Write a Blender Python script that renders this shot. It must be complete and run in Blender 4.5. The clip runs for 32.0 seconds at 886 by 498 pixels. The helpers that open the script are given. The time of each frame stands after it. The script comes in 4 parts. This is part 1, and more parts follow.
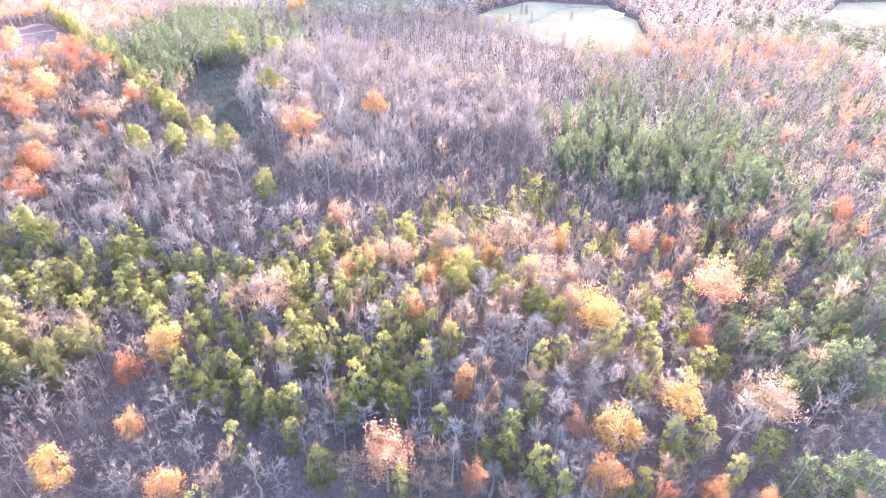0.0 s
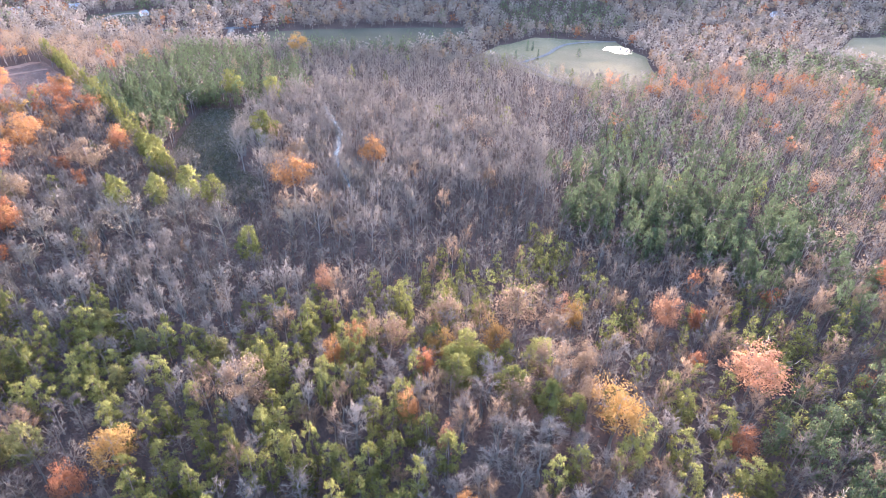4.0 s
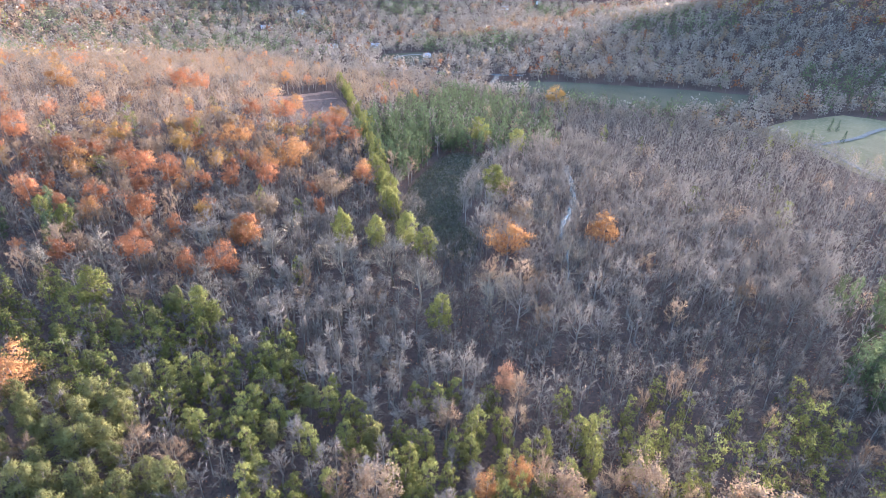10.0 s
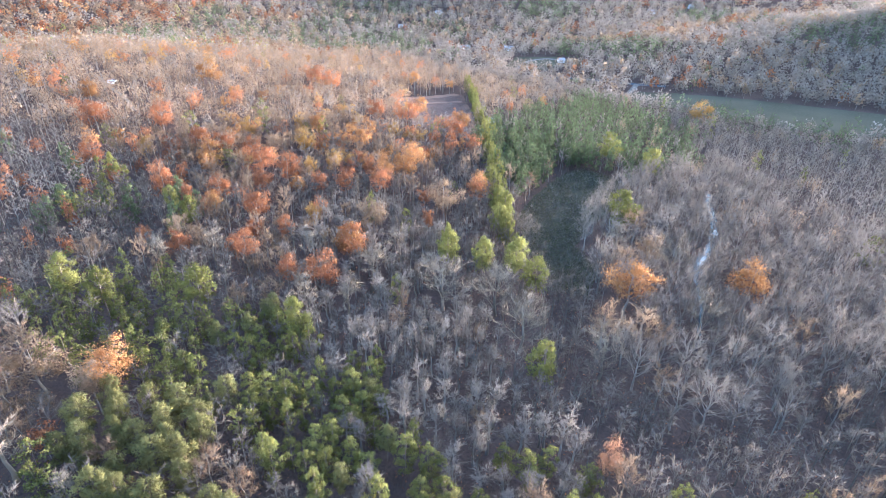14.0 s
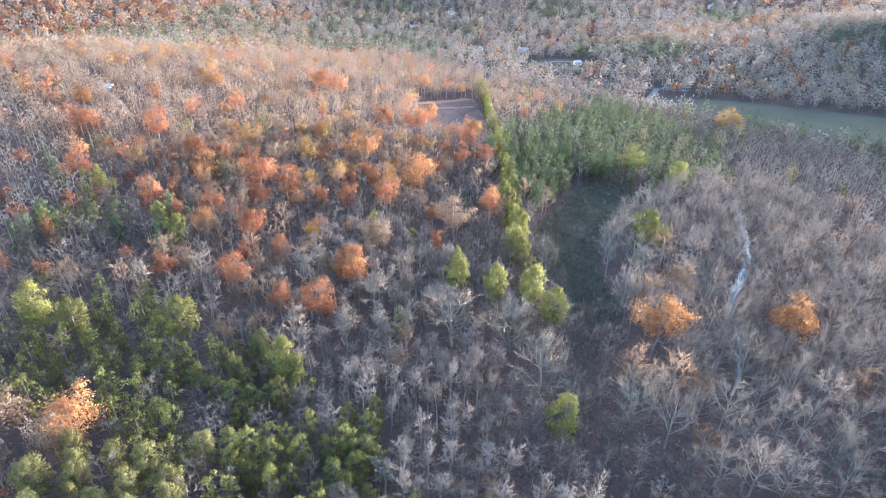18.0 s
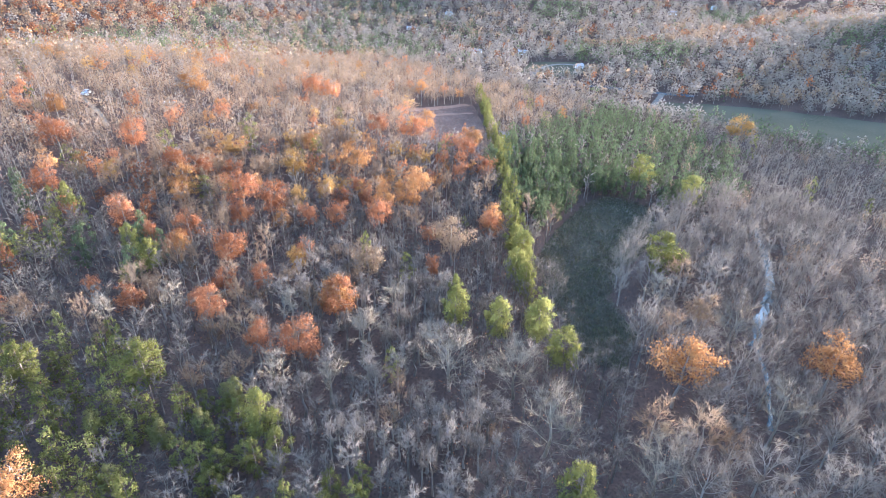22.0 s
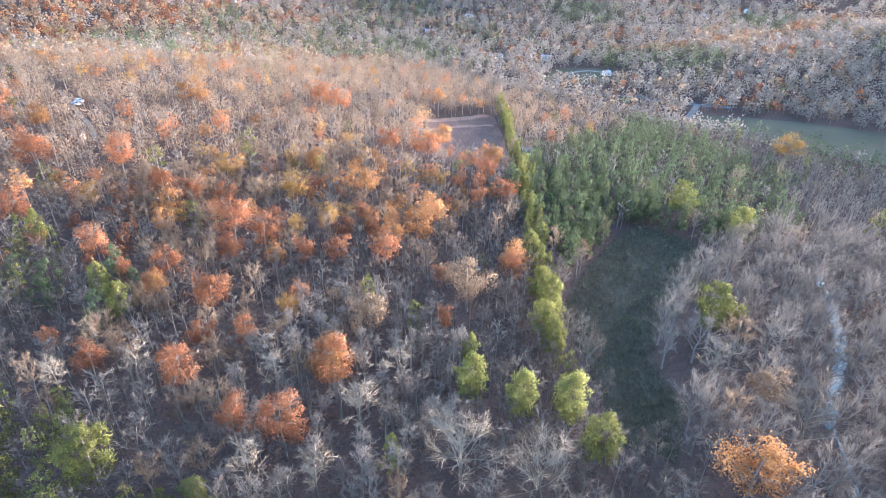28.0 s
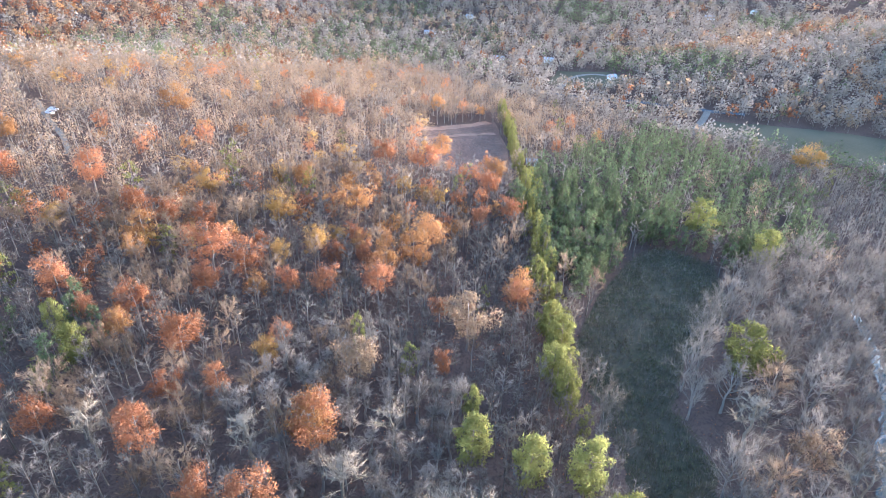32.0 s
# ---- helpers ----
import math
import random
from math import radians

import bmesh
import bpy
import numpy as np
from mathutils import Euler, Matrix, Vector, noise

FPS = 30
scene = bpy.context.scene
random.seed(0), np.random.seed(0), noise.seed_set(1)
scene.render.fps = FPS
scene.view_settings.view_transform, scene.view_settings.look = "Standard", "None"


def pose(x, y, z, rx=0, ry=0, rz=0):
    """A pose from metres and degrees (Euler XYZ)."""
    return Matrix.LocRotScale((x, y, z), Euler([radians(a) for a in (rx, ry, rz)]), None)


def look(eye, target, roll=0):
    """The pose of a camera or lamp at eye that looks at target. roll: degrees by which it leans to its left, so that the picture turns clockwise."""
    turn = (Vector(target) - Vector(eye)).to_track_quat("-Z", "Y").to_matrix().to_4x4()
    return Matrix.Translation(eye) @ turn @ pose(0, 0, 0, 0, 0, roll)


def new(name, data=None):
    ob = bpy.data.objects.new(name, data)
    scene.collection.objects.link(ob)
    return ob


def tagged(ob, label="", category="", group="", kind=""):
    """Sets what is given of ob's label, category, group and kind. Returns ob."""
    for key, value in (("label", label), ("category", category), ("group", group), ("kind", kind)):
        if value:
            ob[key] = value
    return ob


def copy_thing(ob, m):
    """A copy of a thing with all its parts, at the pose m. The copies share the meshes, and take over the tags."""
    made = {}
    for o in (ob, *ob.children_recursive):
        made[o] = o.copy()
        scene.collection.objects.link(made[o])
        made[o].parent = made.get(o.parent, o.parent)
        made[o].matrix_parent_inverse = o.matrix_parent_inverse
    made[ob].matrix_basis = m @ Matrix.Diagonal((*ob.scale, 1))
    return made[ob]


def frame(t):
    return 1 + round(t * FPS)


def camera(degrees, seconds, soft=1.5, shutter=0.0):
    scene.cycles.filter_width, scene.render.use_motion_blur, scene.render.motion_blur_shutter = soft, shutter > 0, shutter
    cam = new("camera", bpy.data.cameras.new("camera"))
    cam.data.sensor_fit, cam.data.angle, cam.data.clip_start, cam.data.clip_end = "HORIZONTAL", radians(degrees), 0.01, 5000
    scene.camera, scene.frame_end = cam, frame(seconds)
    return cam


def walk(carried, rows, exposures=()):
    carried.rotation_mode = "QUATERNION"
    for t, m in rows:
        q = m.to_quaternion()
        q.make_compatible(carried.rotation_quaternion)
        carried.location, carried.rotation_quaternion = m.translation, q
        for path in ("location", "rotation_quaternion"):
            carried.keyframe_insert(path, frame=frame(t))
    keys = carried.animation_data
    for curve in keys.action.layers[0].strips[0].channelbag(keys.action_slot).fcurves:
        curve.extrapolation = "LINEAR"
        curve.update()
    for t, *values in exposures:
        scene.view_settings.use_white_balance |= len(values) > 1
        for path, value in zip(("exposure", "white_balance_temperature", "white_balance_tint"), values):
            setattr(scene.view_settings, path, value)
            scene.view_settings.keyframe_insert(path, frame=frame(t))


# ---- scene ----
cam = camera(78.0, 32.0, 0.8)
METRES, EYE, TILT, LEAN, TURN = 152.6, 101.0, 0.0, 0.0, 2.7
ROWS = [
    (0.0, 0.0, 0.0, 0.0, 1.42, -34.82, -2.04),
    (0.5, 0.0016, 0.0148, -0.002, 1.51, -32.0, -2.0),
    (1.0, 0.0029, 0.0322, -0.002, 1.63, -31.99, -1.98),
    (1.5, 0.0043, 0.0501, -0.0013, 1.71, -32.04, -1.91),
    (2.0, 0.0053, 0.0678, -0.0007, 1.78, -32.07, -1.91),
    (2.5, 0.0062, 0.0855, -0.0002, 1.86, -32.11, -1.87),
    (4.5, 0.0069, 0.1574, 0.0015, 2.08, -31.94, -1.83),
    (5.0, 0.0071, 0.1742, 0.0027, 2.09, -29.18, -1.87),
    (5.5, 0.0078, 0.1886, 0.0008, 2.11, -27.87, -1.85),
    (6.0, 0.0062, 0.2042, 0.0014, 2.92, -27.92, -1.87),
    (6.5, 0.0048, 0.2196, 0.0023, 5.9, -28.01, -1.87),
    (7.0, 0.0035, 0.2355, 0.0009, 8.63, -28.02, -1.89),
    (7.5, 0.0029, 0.2513, 0.0013, 10.99, -28.08, -1.79),
    (8.0, 0.0005, 0.2668, 0.0013, 13.54, -28.15, -1.77),
    (8.5, -0.0012, 0.2824, 0.0006, 16.84, -28.21, -1.73),
    (9.0, -0.0042, 0.297, 0.0014, 20.58, -28.33, -1.72),
    (9.5, -0.0061, 0.3122, 0.0006, 24.43, -28.4, -1.6),
    (10.0, -0.0096, 0.3264, -0.0003, 28.47, -28.44, -1.54),
    (10.5, -0.0143, 0.34, -0.0002, 32.68, -28.5, -1.52),
    (11.0, -0.0194, 0.3536, -0.0004, 37.27, -28.58, -1.41),
    (11.5, -0.0242, 0.368, 0.0002, 41.09, -28.66, -1.35),
    (12.0, -0.0303, 0.382, -0.0002, 42.0, -28.69, -1.27),
    (12.5, -0.0384, 0.3945, -0.0007, 41.82, -28.68, -1.28),
    (13.0, -0.0471, 0.4066, -0.001, 41.66, -28.7, -1.28),
    (13.5, -0.0562, 0.4186, -0.0012, 41.52, -28.73, -1.27),
    (14.0, -0.0667, 0.429, -0.0014, 41.75, -28.74, -1.31),
    (14.5, -0.0756, 0.4423, -0.0018, 43.56, -28.79, -1.23),
    (16.5, -0.1158, 0.4889, -0.0039, 43.14, -28.83, -1.24),
    (17.0, -0.1259, 0.5, -0.0043, 43.07, -28.84, -1.22),
    (17.5, -0.1357, 0.5112, -0.0047, 43.03, -28.85, -1.21),
    (18.0, -0.1456, 0.5222, -0.0049, 42.99, -28.84, -1.26),
    (18.5, -0.1555, 0.5335, -0.0052, 42.94, -28.84, -1.25),
    (19.0, -0.1654, 0.5445, -0.0054, 42.9, -28.83, -1.26),
    (19.5, -0.1753, 0.5554, -0.0057, 42.88, -28.84, -1.27),
    (20.0, -0.1852, 0.5667, -0.006, 42.86, -28.82, -1.27),
    (20.5, -0.1952, 0.5779, -0.0065, 42.84, -28.82, -1.27),
    (21.0, -0.2053, 0.5892, -0.0067, 42.82, -28.84, -1.28),
    (21.5, -0.2155, 0.6003, -0.007, 42.82, -28.84, -1.3),
    (22.0, -0.2258, 0.6118, -0.007, 42.8, -28.85, -1.32),
    (22.5, -0.2361, 0.6233, -0.0074, 42.79, -28.83, -1.33),
    (23.0, -0.2468, 0.6345, -0.0074, 42.97, -28.84, -1.37),
    (23.5, -0.2572, 0.6458, -0.0075, 44.52, -28.86, -1.37),
    (24.0, -0.2667, 0.6582, -0.0077, 44.83, -28.87, -1.38),
    (24.5, -0.2772, 0.6694, -0.0078, 44.81, -28.86, -1.4),
    (25.0, -0.2877, 0.6805, -0.0079, 44.79, -28.86, -1.42),
    (25.5, -0.2974, 0.6913, -0.0081, 44.78, -28.85, -1.42),
    (27.5, -0.3399, 0.7369, -0.0087, 44.78, -28.89, -1.44),
    (28.0, -0.3506, 0.7483, -0.0087, 44.76, -28.9, -1.44),
    (28.5, -0.361, 0.7597, -0.0088, 44.76, -28.91, -1.42),
    (29.0, -0.3718, 0.7709, -0.009, 44.76, -28.91, -1.45),
    (29.5, -0.3825, 0.7823, -0.0092, 44.76, -28.91, -1.45),
    (30.0, -0.3932, 0.7936, -0.0096, 44.76, -28.9, -1.46),
    (30.5, -0.404, 0.8048, -0.0097, 44.75, -28.91, -1.48),
    (31.0, -0.4148, 0.8163, -0.0099, 44.76, -28.91, -1.5),
    (31.5, -0.4258, 0.8274, -0.0103, 44.77, -28.94, -1.5),
    (32.0, -0.4367, 0.8387, -0.0105, 44.77, -28.96, -1.5),
]
walk(cam, [(t, pose(0, 0, EYE, TILT, LEAN, TURN) @ pose(METRES * x, METRES * y, METRES * z, 90 + pitch, roll, yaw)) for t, x, y, z, yaw, pitch, roll in ROWS],
     exposures=((0.0, 4.7, 4600, 27), (1.0, 4.35, 4600, 26), (2.0, 3.85, 4550, 24), (6.0, 3.6, 4450, 18), (10.0, 3.35, 4300, 12), (13.0, 3.48, 4250, 9), (32.0, 3.42, 4250, 9)))

# ---- light: low late-afternoon sun ahead of the camera, clear hazy sky ----
SUN_AZ, SUN_EL = 14.0, 8.5      # degrees to the right of +y, and above the horizon
world = bpy.data.worlds.new("world")
scene.world = world
world.use_nodes = True
wn, wl = world.node_tree.nodes, world.node_tree.links
sky = wn.new("ShaderNodeTexSky")
sky.sky_type = "NISHITA"
sky.sun_disc = False
sky.sun_elevation = radians(SUN_EL)
sky.sun_rotation = radians(SUN_AZ)
sky.air_density, sky.dust_density, sky.ozone_density = 1.0, 4.0, 1.0
wl.new(sky.outputs[0], wn["Background"].inputs[0])
wn["Background"].inputs[1].default_value = 0.14
sun = new("sun", bpy.data.lights.new("sun", "SUN"))
sun.data.energy, sun.data.angle, sun.data.color = 2.1, radians(0.6), (1.0, 0.82, 0.64)
sd = Vector((math.sin(radians(SUN_AZ)) * math.cos(radians(SUN_EL)), math.cos(radians(SUN_AZ)) * math.cos(radians(SUN_EL)), math.sin(radians(SUN_EL))))
sun.matrix_world = look(sd * 500, (0, 0, 0))


# ---- terrain ----
def bump(x, y, cx, cy, a, sx, sy):
    return a * np.exp(-((x - cx) / sx) ** 2 - ((y - cy) / sy) ** 2)


def height(x, y):
    x, y = np.asarray(x, float), np.asarray(y, float)
    z = bump(x, y, -440, 130, 34, 170, 190) + bump(x, y, 12, 92, 9, 48, 45)
    z = z + bump(x, y, 30, 890, 75, 210, 190) + bump(x, y, -240, 660, 10, 110, 120)
    z = z + bump(x, y, 620, 900, 55, 260, 180) + bump(x, y, -900, 900, 80, 420, 260) + bump(x, y, -500, 1250, 70, 300, 220)
    z = z + bump(x, y, -1000, 300, 60, 250, 300)
    d = np.hypot(x, y)
    return z + 120 * np.clip((d - 1200) / 2000, 0, 1) ** 1.3


# ---- materials ----
def nodes_of(name):
    m = bpy.data.materials.new(name)
    m.use_nodes = True
    return m, m.node_tree.nodes, m.node_tree.links


def mixed(n, l, fac, a, b):
    mx = n.new("ShaderNodeMix")
    mx.data_type = "RGBA"
    for sock, v in ((mx.inputs[0], fac), (mx.inputs[6], a), (mx.inputs[7], b)):
        if isinstance(v, tuple):
            sock.default_value = (*v, 1)
        elif isinstance(v, float):
            sock.default_value = v
        else:
            l.new(v, sock)
    return mx.outputs[2]


def ramped(n, l, value, lo, hi):
    r = n.new("ShaderNodeMapRange")
    r.inputs[1].default_value, r.inputs[2].default_value = lo, hi
    l.new(value, r.inputs[0])
    return r.outputs[0]


def noise_of(n, l, scale, detail=3.0):
    g = n.new("ShaderNodeNewGeometry")
    t = n.new("ShaderNodeTexNoise")
    t.inputs["Scale"].default_value, t.inputs["Detail"].default_value = scale, detail
    l.new(g.outputs["Position"], t.inputs["Vector"])
    return t.outputs[0]


def tree_value(n, l, info, lo, hi):
    """A lightness for each tree: from the object for a single tree, from the tint of a joined wood."""
    a, s, v = n.new("ShaderNodeAttribute"), n.new("ShaderNodeMath"), n.new("ShaderNodeMapRange")
    a.attribute_name = "tint"
    l.new(a.outputs["Fac"], s.inputs[0])
    l.new(info.outputs["Random"], s.inputs[1])
    v.inputs[1].default_value, v.inputs[2].default_value = -0.1, 1.1
    v.inputs[3].default_value, v.inputs[4].default_value = lo, hi
    l.new(s.outputs[0], v.inputs[0])
    return v.outputs[0]


def leafy(name, a, b, c, see_through=0.45, rough=0.6):
    """Foliage: colour by tree, by clump and by leaf; lets light through."""
    m, n, l = nodes_of(name)
    p = n["Principled BSDF"]
    info, geo = n.new("ShaderNodeObjectInfo"), n.new("ShaderNodeNewGeometry")
    col = mixed(n, l, ramped(n, l, noise_of(n, l, 0.16), 0.38, 0.62), a, b)
    col = mixed(n, l, ramped(n, l, geo.outputs["Random Per Island"], 0.35, 1.4), col, c)
    hsv = n.new("ShaderNodeHueSaturation")
    l.new(col, hsv.inputs["Color"])
    l.new(tree_value(n, l, info, 0.66, 1.34), hsv.inputs["Value"])
    l.new(hsv.outputs[0], p.inputs["Base Color"])
    p.inputs["Roughness"].default_value = rough
    p.inputs["Specular IOR Level"].default_value = 0.0
    tr = n.new("ShaderNodeBsdfTranslucent")
    l.new(hsv.outputs[0], tr.inputs[0])
    mix = n.new("ShaderNodeMixShader")
    mix.inputs[0].default_value = see_through
    l.new(p.outputs[0], mix.inputs[1])
    l.new(tr.outputs[0], mix.inputs[2])
    l.new(mix.outputs[0], n["Material Output"].inputs[0])
    return m


def plain(name, a, b, scale, rough=0.85, fine=None, bump_height=0.0, c=None, lo=0.35, hi=0.65):
    """Two colours in large patches, broken by a fine grain."""
    m, n, l = nodes_of(name)
    p = n["Principled BSDF"]
    col = mixed(n, l, ramped(n, l, noise_of(n, l, scale, 4.0), lo, hi), a, b)
    grain = noise_of(n, l, fine or scale * 9, 5.0)
    col = mixed(n, l, ramped(n, l, grain, 0.45, 0.75), col, c or tuple(v * 0.55 for v in a))
    l.new(col, p.inputs["Base Color"])
    p.inputs["Roughness"].default_value = rough
    p.inputs["Specular IOR Level"].default_value = 0.0 if rough > 0.84 else 0.5
    if bump_height:
        bp = n.new("ShaderNodeBump")
        bp.inputs["Distance"].default_value = bump_height
        l.new(grain, bp.inputs["Height"])
        l.new(bp.outputs[0], p.inputs["Normal"])
    return m


def woody(name, a, b, c):
    """Bark: pale and dark trees, with streaks."""
    m, n, l = nodes_of(name)
    p = n["Principled BSDF"]
    info, geo = n.new("ShaderNodeObjectInfo"), n.new("ShaderNodeNewGeometry")
    col = mixed(n, l, ramped(n, l, noise_of(n, l, 0.13), 0.4, 0.6), a, b)
    col = mixed(n, l, ramped(n, l, geo.outputs["Random Per Island"], 0.3, 1.5), col, c)
    hsv = n.new("ShaderNodeHueSaturation")
    l.new(col, hsv.inputs["Color"])
    l.new(tree_value(n, l, info, 0.62, 1.38), hsv.inputs["Value"])
    l.new(hsv.outputs[0], p.inputs["Base Color"])
    p.inputs["Roughness"].default_value = 0.85
    p.inputs["Specular IOR Level"].default_value = 0.0
    return m


BARK = woody("grey_bark", (0.255, 0.195, 0.14), (0.19, 0.145, 0.107), (0.30, 0.235, 0.175))
TWIGS = leafy("fine_twigs", (0.265, 0.2, 0.143), (0.21, 0.155, 0.11), (0.295, 0.225, 0.163), 0.3, 0.85)
PALE = woody("pale_bark", (0.255, 0.185, 0.118), (0.21, 0.152, 0.096), (0.29, 0.215, 0.142))
PINEBARK = woody("pine_bark", (0.2, 0.14, 0.1), (0.14, 0.1, 0.08), (0.26, 0.18, 0.13))
LEAF = {
    "orange": leafy("orange_leaves", (0.41, 0.19, 0.06), (0.35, 0.153, 0.05), (0.46, 0.255, 0.095)),
    "red": leafy("red_leaves", (0.35, 0.135, 0.055), (0.3, 0.112, 0.046), (0.41, 0.19, 0.075)),
    "yellow": leafy("yellow_leaves", (0.41, 0.225, 0.055), (0.355, 0.185, 0.052), (0.43, 0.26, 0.085)),
    "rust": leafy("rust_leaves", (0.37, 0.15, 0.06), (0.31, 0.12, 0.05), (0.45, 0.21, 0.09)),
    "tan": leafy("tan_leaves", (0.30, 0.195, 0.11), (0.26, 0.158, 0.087), (0.325, 0.22, 0.128), 0.5),
    "pink": leafy("salmon_leaves", (0.39, 0.19, 0.09), (0.34, 0.16, 0.078), (0.43, 0.24, 0.12)),
}
NEEDLES = leafy("pine_needles", (0.195, 0.172, 0.042), (0.245, 0.21, 0.05), (0.29, 0.248, 0.07), 0.5)
NEEDLES_OLIVE = leafy("olive_pine_needles", (0.2, 0.168, 0.052), (0.24, 0.198, 0.062), (0.275, 0.23, 0.08), 0.5)
NEEDLES_DARK = leafy("dark_pine_needles", (0.118, 0.123, 0.05), (0.146, 0.148, 0.06), (0.182, 0.18, 0.078), 0.5)
BRUSHWOOD = leafy("brown_brush_stems", (0.12, 0.082, 0.06), (0.155, 0.105, 0.075), (0.185, 0.13, 0.09), 0.3, 0.85)
LITTER = plain("leaf_litter", (0.092, 0.06, 0.043), (0.125, 0.08, 0.055), 0.05, 0.95, 1.6, 0.15, (0.06, 0.042, 0.032))
GRASS = plain("pasture_grass", (0.085, 0.07, 0.04), (0.112, 0.09, 0.052), 0.03, 0.95, 0.9, 0.05, (0.12, 0.095, 0.06))
STRAW = plain("dry_grass", (0.27, 0.195, 0.10), (0.22, 0.165, 0.085), 0.04, 0.95, 0.8, 0.05, (0.19, 0.135, 0.07))
PASTURE = plain("straw_pasture", (0.22, 0.165, 0.082), (0.15, 0.125, 0.06), 0.03, 0.95, 0.5, 0.05, (0.25, 0.185, 0.1))
CUTOVER = plain("red_cutover_soil", (0.16, 0.096, 0.066), (0.21, 0.128, 0.086), 0.12, 0.95, 0.9, 0.1, (0.1, 0.064, 0.046))
SCRUBSOIL = plain("damp_scrub_soil", (0.066, 0.054, 0.03), (0.09, 0.068, 0.042), 0.08, 0.95, 0.9, 0.1, (0.045, 0.04, 0.022))
SCRUB = leafy("scrub_leaves", (0.085, 0.08, 0.03), (0.115, 0.088, 0.042), (0.14, 0.122, 0.055), 0.3)
ASPHALT = plain("worn_asphalt", (0.11, 0.11, 0.112), (0.14, 0.138, 0.135), 0.2, 0.9, 3.0)
GRAVEL = plain("pale_gravel", (0.19, 0.155, 0.12), (0.235, 0.195, 0.15), 0.2, 0.9, 2.0)
WALLPAINT = plain("white_siding", (0.75, 0.74, 0.7), (0.7, 0.69, 0.66), 0.5, 0.6)
ROOFMETAL = plain("weathered_metal_roof", (0.34, 0.345, 0.36), (0.27, 0.28, 0.295), 0.4, 0.55)
ROOFDARK = plain("dark_shingle_roof", (0.16, 0.14, 0.13), (0.12, 0.11, 0.1), 0.5, 0.8)
GLASSY = plain("window_glass", (0.05, 0.06, 0.08), (0.05, 0.06, 0.08), 0.5, 0.1)
WATER, wan, wal = nodes_of("creek_water")
wp = wan["Principled BSDF"]
wp.inputs["Base Color"].default_value = (0.05, 0.06, 0.06, 1)
wp.inputs["Roughness"].default_value = 0.06
wb = wan.new("ShaderNodeBump")
wb.inputs["Distance"].default_value = 0.02
wal.new(noise_of(wan, wal, 1.5), wb.inputs["Height"])
wal.new(wb.outputs[0], wp.inputs["Normal"])


# ---- mesh helpers ----
def mesh_of(name, verts, tris, mats, slots=None, smooth=False, normals=None):
    """A mesh from arrays of vertices and triangles."""
    verts, tris = np.asarray(verts, np.float32), np.asarray(tris, np.int32)
    me = bpy.data.meshes.new(name)
    me.vertices.add(len(verts))
    me.vertices.foreach_set("co", verts.ravel())
    me.loops.add(len(tris) * 3)
    me.loops.foreach_set("vertex_index", tris.ravel())
    me.polygons.add(len(tris))
    me.polygons.foreach_set("loop_start", np.arange(0, len(tris) * 3, 3, dtype=np.int32))
    if slots is not None:
        me.polygons.foreach_set("material_index", np.asarray(slots, np.int32))
    for m in mats:
        me.materials.append(m)
    me.update(calc_edges=True)
    if smooth or normals is not None:
        me.polygons.foreach_set("use_smooth", np.ones(len(tris), bool))
    if normals is not None:
        me.normals_split_custom_set_from_vertices(np.asarray(normals, np.float32))
    return me


def part(name, bm, material, parent, label=""):
    me = bpy.data.meshes.new(name)
    bm.to_mesh(me)
    bm.free()
    me.materials.append(material)
    ob = new(name, me)
    ob.parent = parent
    return tagged(ob, label)


